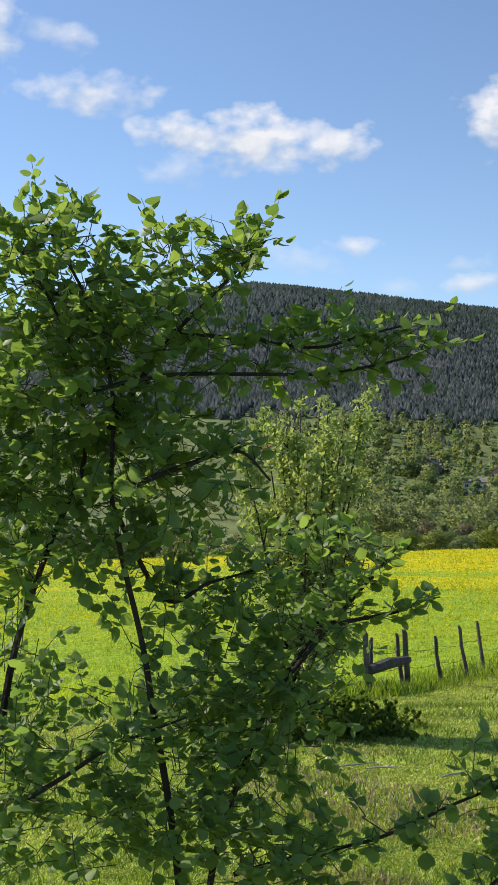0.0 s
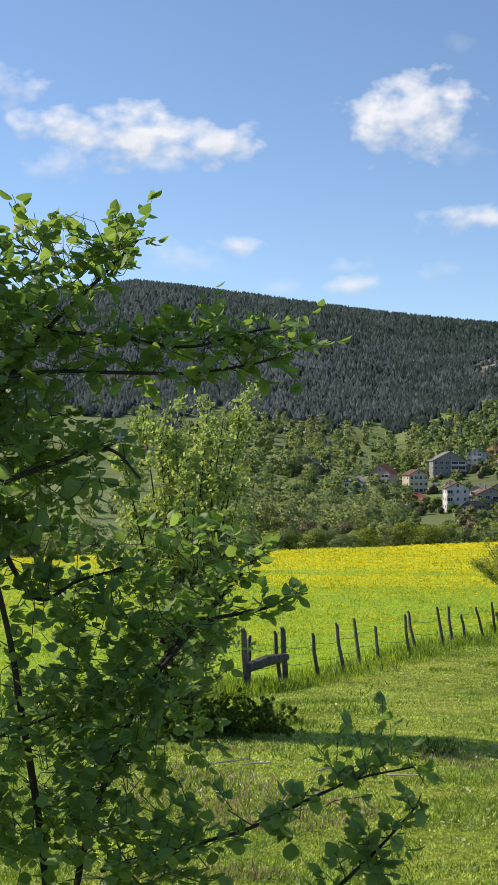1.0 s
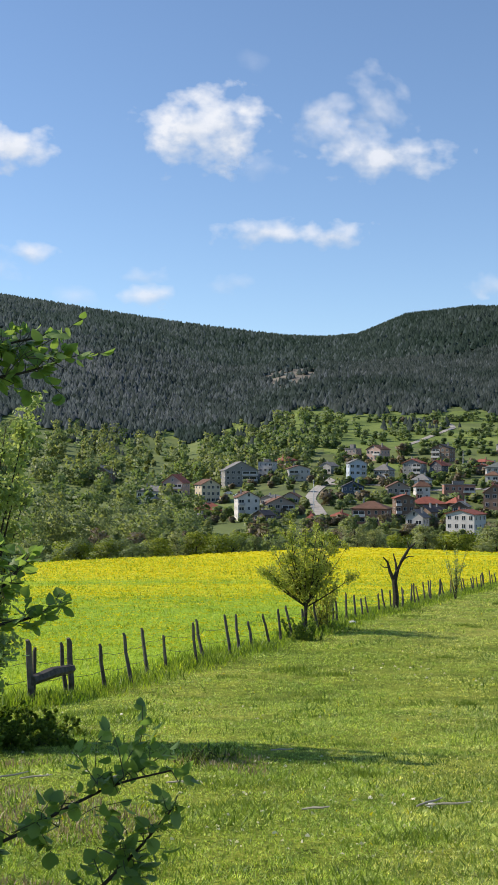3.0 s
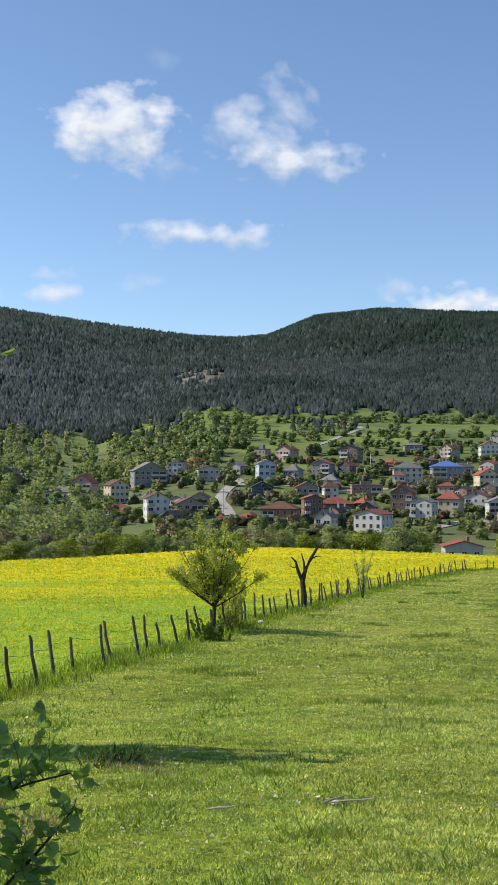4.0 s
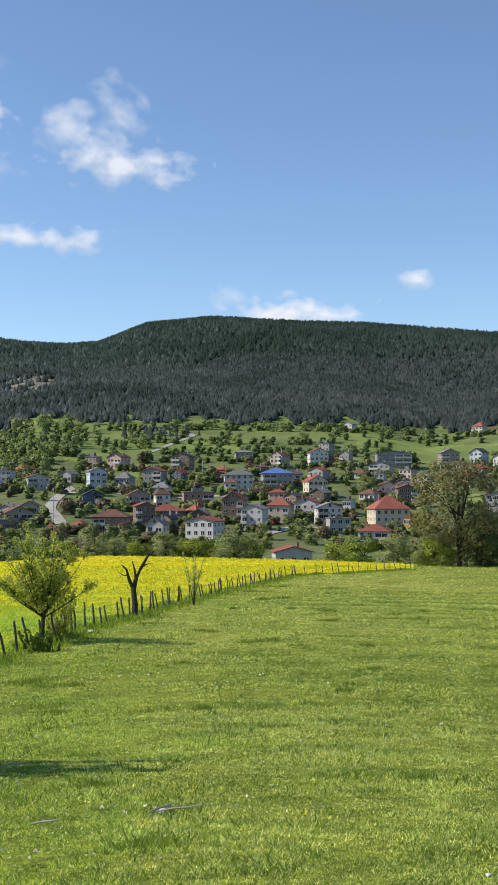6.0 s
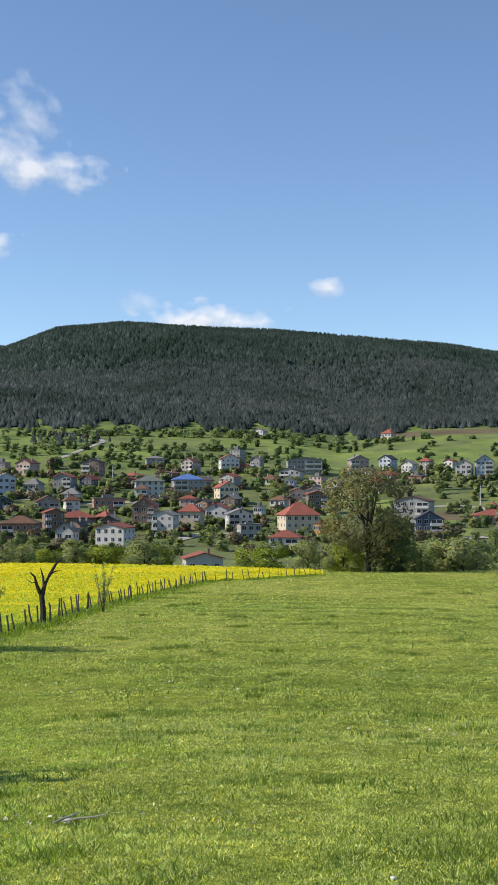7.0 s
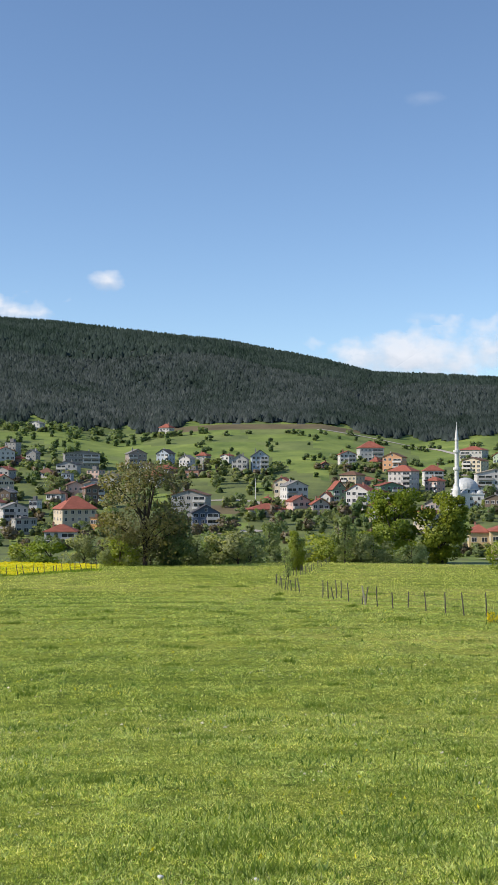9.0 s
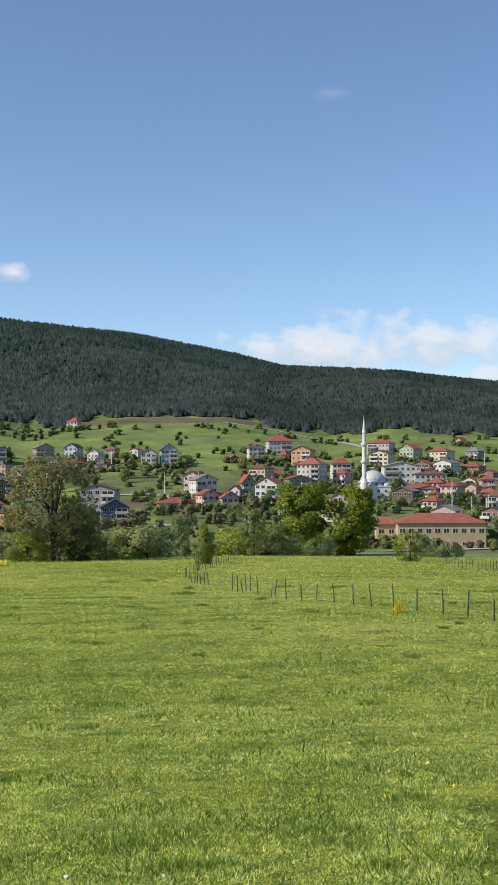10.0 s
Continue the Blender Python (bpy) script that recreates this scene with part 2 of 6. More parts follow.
def soften(me, q, away, own=0.35):
    """Shades loose leaves, four corners each, as one rounded canopy: normals lean away from the crown's middle."""
    away = away / (np.linalg.norm(away, axis=2, keepdims=True) + 1e-9)
    face = np.cross(q[:, 1] - q[:, 0], q[:, 2] - q[:, 0])
    face /= np.linalg.norm(face, axis=1, keepdims=True) + 1e-9
    turned = (face * away.mean(1)).sum(1) < 0
    face[turned] *= -1
    q[turned] = q[turned][:, ::-1]
    away[turned] = away[turned][:, ::-1]
    o = away * (1.1 - own) + face[:, None] * own
    o /= np.linalg.norm(o, axis=2, keepdims=True) + 1e-9
    me.vertices.foreach_set("co", q.reshape(-1))
    me.polygons.foreach_set("use_smooth", np.ones(len(me.polygons), bool))
    me.normals_split_custom_set_from_vertices(o.reshape(-1, 3).tolist())


def spline(points, n=8):
    """Smooth points along a line."""
    p = [Vector(q) for q in points]
    p = [p[0] * 2 - p[1]] + p + [p[-1] * 2 - p[-2]]
    out = []
    for a, b, c, d in zip(p, p[1:], p[2:], p[3:]):
        for k in range(n):
            t = k / n
            out.append(0.5 * (2 * b + (c - a) * t + (2 * a - 5 * b + 4 * c - d) * t * t + (3 * b - a - 3 * c + d) * t ** 3))
    return out + [p[-2]]


def thing(name, x, y, z, label, category, group="", turn=0.0):
    e = new(name)
    e.matrix_world = pose(x, y, z, 0, 0, turn)
    return tagged(e, label, category, group)


# ---- lie of the land ----
FIELD_R = (0, 8, 16, 28, 41, 55, 88, 112, 175, 230, 300)
FIELD_Z = (0, -1.0, -2.05, -3.6, -4.35, -5.1, -6.9, -8.1, -10.7, -12.4, -14.5)
EDGE_AZ = (-14, 6, 13, 22, 35, 41, 48, 62)
EDGE_R = (118, 150, 178, 225, 188, 172, 190, 180)
SLOPE_R = (300, 380, 470, 540, 620, 720, 900)
SLOPE_S = (0.0, 0.076, 0.273, 0.424, 0.59, 0.765, 1.0)
WOOD_AZ = (-14, 5, 8, 13, 16, 18.5, 26, 35, 38, 43, 48, 53, 56, 61, 66)
WOOD_EL = (2.3, 2.2, 2.0, 1.4, 2.1, 3.0, 2.9, 2.7, 2.3, 2.7, 2.76, 1.9, 2.2, 1.8, 1.8)
RIDGE_AZ = (-14, -12, -6.5, 0.5, 6, 12.4, 18.2, 20.0, 21.6, 24, 27.2, 35, 37.7, 43.2, 48.2, 50.6, 56.5, 61, 66)
RIDGE_EL = (6.6, 6.9, 7.8, 8.74, 8.14, 7.26, 6.58, 6.48, 6.63, 7.63, 7.9, 7.58, 7.34, 6.79, 5.83, 5.18, 4.84, 4.24, 3.9)


def ground_z(x, y):
    """Height of the ground at x, y (numbers or arrays)."""
    x, y = np.asarray(x, float), np.asarray(y, float)
    r, az = np.hypot(x, y), np.degrees(np.arctan2(x, y))
    edge = np.interp(az, EDGE_AZ, EDGE_R)
    wood, ridge = np.tan(np.radians(np.interp(az, WOOD_AZ, WOOD_EL))), np.tan(np.radians(np.interp(az, RIDGE_AZ, RIDGE_EL)))
    field = np.interp(r, FIELD_R, FIELD_Z)
    low = np.tan(np.radians(-3.9))
    foot = 1.75 + 300 * low
    brook = np.interp(edge, FIELD_R, FIELD_Z)
    k = np.clip((r - edge) / (300 - edge), 0, 1)
    bank = brook + (foot - brook) * k - 2.2 * np.sin(np.pi * k)
    slope = 1.75 + r * (low + (wood - low) * np.interp(r, SLOPE_R, SLOPE_S))
    k = np.clip((r - 900) / 1000, 0, 1)
    hill = 1.75 + r * (wood + (ridge - wood) * np.sin(k * np.pi / 2) ** 0.9)
    far = 1.75 + 1900 * ridge - 0.06 * (r - 1900) - 60 * np.clip((r - 1900) / 800, 0, 1) ** 2
    z = np.where(r < edge, field, np.where(r < 300, bank, np.where(r < 900, slope, np.where(r < 1900, hill, far))))
    # the meadow is a little uneven, the hillside has folds
    z = z + np.clip(r / 30, 0, 1) * np.where(r < 300, 0.05 * np.sin(x * 0.9 + np.sin(y * 0.5)) * np.sin(y * 0.7), 0)
    fold = np.clip((r - 950) / 250, 0, 1) * np.clip((1850 - r) / 300, 0, 1)
    z = z + fold * (9 * np.sin(x / 95 + y / 240) + 6 * np.sin(x / 41 - y / 130))
    back = np.clip((np.abs((az - 25 + 180) % 360 - 180) - 55) / 50, 0, 1)
    back = back * back * (3 - 2 * back)
    return z * (1 - back) + back * (0.09 * np.minimum(r, 400))


# ---- the ground: one sheet to the horizon ----
FENCE_LINE = ((-0.43, 23.43), (1.39, 25.11), (2.72, 25.54), (3.87, 27.55), (10.1, 36.6), (16.33, 45.21), (20.46, 51.68), (25.93, 58.47), (33.61, 69.45), (46.49, 86.38), (58.28, 100.63), (70.50, 114.67), (79.14, 117.05), (94.11, 124.64))


def field_side(x, y):
    """True where a place lies beyond the long fence, in the sown field."""
    az = np.degrees(np.arctan2(x, y))
    fa = [math.degrees(math.atan2(p[0], p[1])) for p in FENCE_LINE]
    fr = [math.hypot(*p) for p in FENCE_LINE]
    return (np.hypot(x, y) > np.interp(az, fa, fr)) & (az < fa[-1])


def build_ground():
    az = np.radians(np.concatenate([np.arange(-18, 68, 0.4), np.arange(68, 342, 4)]))
    r = np.concatenate([[0.6, 2, 4], np.geomspace(6, 300, 130), np.linspace(308, 900, 60), np.linspace(920, 1900, 50), np.linspace(1960, 4600, 18)])
    R, A = np.meshgrid(r, az)
    X, Y = R * np.sin(A), R * np.cos(A)
    Z = ground_z(X, Y)
    n, k = len(az), len(r)
    v = np.stack([X, Y, Z], -1).reshape(-1, 3).tolist() + [[0, 0, 0]]
    i = np.arange(n)[:, None] * k
    j = (np.arange(n)[:, None] + 1) % n * k
    c = np.arange(k - 1)[None]
    f = np.stack([i + c, i + c + 1, j + c + 1, j + c], -1).reshape(-1, 4)
    f = f[:, ::-1].tolist() + [[int(j[q, 0]), int(i[q, 0]), n * k] for q in range(n)]
    me = mesh_of("ground", v, f, [M_MEADOW, M_BLOSSOM, M_HILLGRASS, M_WOODFLOOR, M_SCRUB, M_PALE, M_EARTH, M_VILLAGE])
    x, y = (X[:, :-1] + np.roll(X, -1, 0)[:, 1:]) / 2, (Y[:, :-1] + np.roll(Y, -1, 0)[:, 1:]) / 2
    rr, aa = np.hypot(x, y), np.degrees(np.arctan2(x, y))
    edge = np.interp(aa, EDGE_AZ, EDGE_R)
    wob = 25 * np.sin(aa * 1.7) + 18 * np.sin(aa * 4.1 + 1)
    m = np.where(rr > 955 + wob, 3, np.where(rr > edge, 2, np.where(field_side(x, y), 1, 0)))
    m = np.where((rr > 330) & (rr < 700 + 40 * np.sin(aa * 1.3)) & (aa > 15) & (np.sin(aa * 2.3 + rr / 60) + np.sin(rr / 23 + aa) < 1.1), 7, m)
    plot = np.abs(np.sin(np.floor((aa + rr * 0.012) / 2.6) * 12.9898 + np.floor(rr / 48) * 78.233) * 43758.5453) % 1
    m = np.where((m == 2) & (rr > 560) & (aa > 17) & (plot < 0.34), 4, m)
    m = np.where((rr > edge) & (rr < 330), 4, m)
    m = np.where((rr > 330) & (rr < 915) & (aa < 17 - (rr - 330) * 0.004), 4, m)
    m = np.where((np.hypot((aa - 18.3) / 1.35, (rr - 1190 - 22 * np.sin(aa * 9)) / 120) < 1) & (np.sin(aa * 23) + np.sin(rr / 9) > -1.2), 5, m)
    m = np.where((np.hypot((aa - 45.0) / 5.5, (rr - 905) / 16) < 1), 6, m)
    m = np.where((np.hypot((aa - 42.6) / 2.2, (rr - 525) / 14) < 1), 6, m)
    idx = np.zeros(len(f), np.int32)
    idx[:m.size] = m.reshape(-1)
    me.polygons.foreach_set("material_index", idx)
    me.polygons.foreach_set("use_smooth", np.ones(len(f), bool))
    tagged(new("ground", me), "green valley meadow and pasture rising to wooded hills", "ground", kind="structure")


build_ground()


def blades(name, count, r0, r1, a0, a1, height, width, material, label, where=None, seed=1, clump=0.0, power=1.0, short=False, lie=0.38, spots=0):
    """Upright blades on the ground, thicker near the path."""
    rng = np.random.default_rng(seed)
    a = np.radians(rng.uniform(a0, a1, count))
    r = r0 * (r1 / r0) ** (rng.random(count) ** power)
    x, y = r * np.sin(a), r * np.cos(a)
    if spots:
        pick, wide = rng.integers(0, spots, count), rng.uniform(0.08, 0.5, spots)
        x, y = x[pick] + rng.normal(0, 1, count) * wide[pick] * 1.4, y[pick] + rng.normal(0, 1, count) * wide[pick]
        r = np.hypot(x, y)
    keep = np.ones(count, bool) if where is None else where(x, y)
    if clump:
        k = np.sin(x * 1.3 + 2 * np.sin(y * 0.6)) * np.sin(y * 1.1 + 1.5 * np.sin(x * 0.45)) + 0.5 * np.sin(x * 3.7) * np.sin(y * 3.1)
        tall = 1 + clump * np.clip(k + 0.7 * np.sin(x * 6.9 + 2 * np.sin(y * 1.9)) * np.sin(y * 5.7 + 2 * np.sin(x * 2.3)), -0.75, 1.4)
    else:
        tall = np.ones(count)
    x, y, r, tall = x[keep], y[keep], r[keep], tall[keep]
    n = len(x)
    h = height * rng.uniform(0.5, 1.25, n) * tall * (1 + r / 42)
    w = width * rng.uniform(0.6, 1.3, n) * (1 + r / 14)
    t = rng.uniform(0, 2 * np.pi, n)
    lean = rng.normal(0, lie, (n, 2)) * h[:, None]
    z = ground_z(x, y) - 0.01
    p = np.stack([x, y, z], 1)
    s = np.stack([np.cos(t) * w / 2, np.sin(t) * w / 2, np.zeros(n)], 1)
    tip = p + np.stack([lean[:, 0], lean[:, 1], h], 1)
    if short:
        v = np.stack([p - s, p + s, tip], 1).reshape(-1, 3)
        f = np.arange(3 * n).reshape(-1, 3)
    else:
        mid = p + np.stack([lean[:, 0] * 0.35, lean[:, 1] * 0.35, h * 0.6], 1)
        v = np.stack([p - s, p + s, mid + s * 0.7, mid - s * 0.7, tip], 1).reshape(-1, 3)
        i = np.arange(n)[:, None] * 5
        f = np.concatenate([i + [0, 1, 2], i + [0, 2, 3], i + [3, 2, 4]], 1).reshape(-1, 3)
    tagged(new(name, mesh_of(name, v.tolist(), f.tolist(), material)), label, "grass", kind="stuff")


def on_meadow(x, y):
    """The grazed side of the fence, as far as the brook."""
    return ~field_side(x, y) & (np.hypot(x, y) < np.interp(np.degrees(np.arctan2(x, y)), EDGE_AZ, EDGE_R) + 4)


def lush_side(x, y):
    """Towards the long fence the turf is greener, towards the east it is drier."""
    return x < (0.5 + 0.09 * np.sin(x * 0.9 + 1.3 * np.sin(y * 0.4)) + 0.06 * np.sin(y * 2.3 + x * 1.7)) * y


blades("meadow_grass", 440000, 6.6, 190, -15, 33, 0.030, 0.0085, M_LUSH, "short lush green pasture grass on the meadow", lambda x, y: on_meadow(x, y) & lush_side(x, y), 1, 0.35, 1.0, True, 0.55)
blades("meadow_grass", 440000, 6.6, 190, 20, 62, 0.028, 0.0085, M_GRASS, "short dry-tipped pasture grass on the meadow", lambda x, y: on_meadow(x, y) & ~lush_side(x, y), 2, 0.35, 1.0, True, 0.6)
blades("clover", 420000, 6.6, 90, -15, 62, 0.016, 0.019, M_CLOVER, "low clover leaves in the pasture turf", on_meadow, 31, 0.5, 1.0, True, 1.8)
blades("grass_tuft", 70000, 6.5, 75, -17, 64, 0.055, 0.012, M_TUFT, "darker green tufts in the pasture", lambda x, y: ~field_side(x, y) & (np.sin(x * 1.13 + 3 * np.sin(y * 0.41)) * np.sin(y * 0.91 + 2 * np.sin(x * 0.57)) + 0.35 * np.sin(x * 3.1 + y) > 0.55), 6, 0.6, 1.0, True, 0.5)
blades("bleached_grass", 46000, 6.3, 85, -17, 64, 0.030, 0.010, M_DRY, "bleached tips and clover heads in the pasture", lambda x, y: ~lush_side(x, y) & (np.sin(x * 0.31 + 2 * np.sin(y * 0.23)) + np.sin(y * 0.37 + x * 0.11) > -0.5), 26, 0.5, 1.0, True, 0.7)
blades("tall_tuft", 5000, 6.5, 60, -17, 64, 0.12, 0.010, M_TUFT, "tall grass tufts in the pasture", lambda x, y: ~field_side(x, y) & (np.sin(x * 0.83 + 3 * np.sin(y * 0.31)) * np.sin(y * 0.71 + 2 * np.sin(x * 0.37)) > 0.72), 16, 0.3)
blades("rank_clump", 68000, 7.5, 110, -17, 64, 0.055, 0.011, M_RANK, "dark green clumps of ungrazed grass in the pasture", on_meadow, 51, 0.5, 1.0, True, 0.55, 480)
blades("field_grass", 190000, 20, 170, -16, 38, 0.05, 0.010, M_CROP, "lush green crop in the sown field", field_side, 3, 0.5, 1.5, True, 0.5)
blades("field_blossom", 90000, 32, 225, -16, 38, 0.022, 0.035, M_FLOWER, "yellow blossom covering the sown field", lambda x, y: field_side(x, y) & (np.hypot(x, y) < np.interp(np.degrees(np.arctan2(x, y)), EDGE_AZ, EDGE_R)) & (0.6 * np.sin(x / 14 + 2 * np.sin(y / 23)) + 0.5 * np.sin(y / 6 + np.sin(x / 18)) + 0.7 * np.sin(x * 1.7) * np.sin(y * 1.3) + np.hypot(x, y) / 46 > 1.6), 4, 0, 0.6)
blades("dry_stalks", 11000, 7.4, 15, -6, 18, 0.06, 0.008, M_STRAW, "dry reddish stalks among the grass", lambda x, y: np.sin(x * 1.7) + np.sin(y * 1.2 + x) > 0.3, 5)
blades("daisies", 2600, 6.3, 40, -14, 64, 0.028, 0.030, M_WHITEFL, "small white daisies scattered in the grass", lambda x, y: ~field_side(x, y) & (np.sin(x * 0.5) + np.sin(y * 0.6 + x * 0.2) > 0.2), 9)
blades("dandelions", 500, 9, 70, -14, 64, 0.04, 0.016, M_FLOWER, "small yellow dandelions in the grass", lambda x, y: ~field_side(x, y), 10)


# ---- fences of rough stakes ----


def stake_mesh(seed):
    rng = random.Random(seed)
    bm = bmesh.new()
    pts = [(rng.uniform(-0.02, 0.02), rng.uniform(-0.02, 0.02), z) for z in (-0.25, 0.3, 0.75, 1.12, 1.2)]
    tube(bm, pts, [0.055, 0.052, 0.048, 0.045, 0.03], 6)
    me = bpy.data.meshes.new("post")
    bm.to_mesh(me)
    bm.free()
    me.materials.append(M_POST)
    return me


STAKES = [stake_mesh(s) for s in range(5)]


def fence(places, label, tall=1.0, wires=(0.55, 0.95), lean=3.5, seed=1, drift=0.0, thick=0.8):
    """A fence of stakes at the places given, with sagging wire strung between them."""
    rng = random.Random(seed)
    x0, y0 = places[0]
    f = thing("fence", x0, y0, float(ground_z(x0, y0)), label, "fence")
    tops = []
    for x, y in places:
        z = float(ground_z(x, y))
        h = tall * rng.uniform(0.78, 1.15)
        m = pose(x - x0, y - y0, z - f.location.z, rng.gauss(0, lean), rng.gauss(0, lean) + drift) @ pose(0, 0, 0, 0, 0, rng.uniform(0, 360)) @ Matrix.Diagonal((thick, thick, h, 1))
        part("post", STAKES[rng.randrange(5)], None, f, place=m)
        tops.append((x - x0, y - y0, z - f.location.z))
    for w in wires:
        bm = bmesh.new()
        pts = []
        for a, b in zip(tops, tops[1:]):
            for k in range(3):
                u = k / 3
                pts.append((a[0] + (b[0] - a[0]) * u, a[1] + (b[1] - a[1]) * u, a[2] + (b[2] - a[2]) * u + w * tall - 0.09 * math.sin(math.pi * u)))
        pts.append((tops[-1][0], tops[-1][1], tops[-1][2] + w * tall))
        tube(bm, pts, [0.007] * len(pts), 3)
        part("wire", bm, M_WIRE, f)
    return f


def along(points, step, seed):
    rng, out = random.Random(seed), []
    for (ax, ay), (bx, by) in zip(points, points[1:]):
        n = max(1, round(math.hypot(bx - ax, by - ay) / step))
        out += [(ax + (bx - ax) * (k + rng.uniform(-0.2, 0.2)) / n, ay + (by - ay) * (k + rng.uniform(-0.2, 0.2)) / n) for k in range(n)]
    return out + [points[-1]]


LONG = fence(along(FENCE_LINE, 1.55, 1), "long fence of leaning weathered wooden stakes and wire", 1.0, lean=5, drift=-7, thick=1.0)


def verge(name, count, points, spread, height, width, material, label, seed):
    """Rank growth in uneven clumps along a line."""
    rng = np.random.default_rng(seed)
    p = np.array(points)
    leg = np.hypot(*np.diff(p, axis=0).T)
    run = np.concatenate([[0], np.cumsum(leg)])
    u = run[-1] * rng.random(count) ** 1.5
    x = np.interp(u, run, p[:, 0]) + rng.normal(0, spread, count)
    y = np.interp(u, run, p[:, 1]) + rng.normal(0, spread, count)
    h = height * rng.uniform(0.35, 1.2, count) * (0.75 + 0.45 * np.sin(u * 1.9 + np.sin(u * 0.7) * 2))
    w, t = width * rng.uniform(0.6, 1.4, count) * (1 + u / 40), rng.uniform(0, 6.3, count)
    foot = np.stack([x, y, ground_z(x, y) - 0.01], 1)
    s = np.stack([np.cos(t) * w / 2, np.sin(t) * w / 2, 0 * t], 1)
    tip = foot + np.stack([rng.normal(0, 0.35, count) * h, rng.normal(0, 0.35, count) * h, h], 1)
    mid = foot * 0.45 + tip * 0.55
    v = np.stack([foot - s * 0.5, foot + s * 0.5, mid + s, mid - s, tip], 1).reshape(-1, 3)
    i = np.arange(count)[:, None] * 5
    f = np.concatenate([i + [0, 1, 2], i + [0, 2, 3], i + [3, 2, 4]], 1).reshape(-1, 3)
    tagged(new(name, mesh_of(name, v.tolist(), f.tolist(), material)), label, "grass", kind="stuff")


verge("fence_weeds", 16000, FENCE_LINE, 0.42, 0.30, 0.020, M_RANK, "rank weeds and tall grass along the fence", 12)
verge("fence_grass", 20000, FENCE_LINE, 0.55, 0.26, 0.018, M_CROP, "lush long grass along the foot of the fence", 13)
CROSS = fence([(65.19, 58.12), (64.31, 56.78), (63.50, 55.53), (65.30, 56.83), (65.66, 56.71), (62.71, 53.44), (59.94, 49.89), (59.89, 49.54), (58.38, 47.32), (57.89, 45.66), (59.07, 45.38), (57.90, 43.10), (56.48, 40.61), (55.52, 38.63), (56.12, 37.50), (53.81, 34.44), (52.63, 32.07), (50.48, 29.38), (49.88, 27.56), (49.64, 25.85), (47.69, 23.22)], "fence of rough dark stakes across the meadow", 1.0, seed=2)
bm = bmesh.new()
px, py = (59.18, 49.04)
foot = Vector((px, py, float(ground_z(px, py)))) - CROSS.location
tube(bm, [foot + Vector((0.12, 0, -0.1)), foot + Vector((-0.05, 0, 0.6)), foot + Vector((-0.28, 0, 1.3))], [0.06, 0.06, 0.05], 5)
part("plank", bm, M_PALEWOOD, CROSS, "pale plank leaning on the stakes")
fence([(81.36, 78.70), (80.04, 76.98), (75.23, 72.05), (73.76, 70.24), (73.82, 70.02), (73.05, 68.84), (71.91, 67.29), (70.41, 65.38)], "short row of dark stakes at the fence corner", 0.95, seed=3)
fence([(82.64, 79.95), (89.65, 85.63), (98.36, 92.50), (98.48, 92.16), (101.18, 93.98), (102.86, 95.15), (104.19, 96.05), (107.05, 98.41), (110.55, 101.21), (111.87, 102.03), (115.52, 104.94), (116.95, 105.72), (120.88, 108.87), (124.43, 111.57), (127.89, 114.25), (131.16, 116.73), (133.81, 118.55)], "receding fence of close-set dark stakes", 0.95, seed=4)
fence([(128.95, 78.50), (128.40, 77.77), (126.15, 76.02), (125.20, 75.04), (125.12, 74.53), (120.01, 70.93), (118.36, 69.45), (130.72, 76.19), (120.62, 69.90), (119.45, 68.49), (126.44, 71.96), (116.85, 65.98), (123.14, 68.98), (117.79, 65.55), (116.74, 64.63), (116.96, 64.25), (114.96, 62.34)], "paddock fence of close-set wooden stakes", 1.05, seed=5)

bm = bmesh.new()
ra, rb = (Vector((p[0], p[1], float(ground_z(*p)))) - LONG.location for p in (FENCE_LINE[2], FENCE_LINE[3]))
tube(bm, [ra + Vector((0, -0.1, 0.55)), (ra + rb) / 2 + Vector((0, -0.1, 0.68)), rb + Vector((0, -0.1, 0.72))], [0.11, 0.13, 0.10], 6)
part("rail", bm, M_POST, LONG, "thick weathered crossbeam")
for end in (ra, rb):
    part("post", STAKES[1], None, LONG, "stout grey gatepost", pose(end.x, end.y, end.z, 2, -3) @ Matrix.Diagonal((1.5, 1.5, 1.2, 1)))


def road(name, points, width, label):
    """A strip laid over the ground."""
    s = [(p.x, p.y) for p in spline([(a, b, 0) for a, b in points], 6)]
    v, f = [], []
    for k, (x, y) in enumerate(s):
        a, b = s[max(k - 1, 0)], s[min(k + 1, len(s) - 1)]
        d = Vector((b[0] - a[0], b[1] - a[1])).normalized()
        for q in (-0.5, -0.17, 0.17, 0.5):
            px, py = x - d.y * width * q, y + d.x * width * q
            v.append((px, py, float(ground_z(px, py)) + (0.35 if abs(q) < 0.3 else 0.28)))
        if k:
            f += [(4 * k - 4 + c, 4 * k - 3 + c, 4 * k + 1 + c, 4 * k + c) for c in range(3)]
    tagged(new(name, mesh_of(name, v, f, M_ROAD)), label, "road", kind="structure")


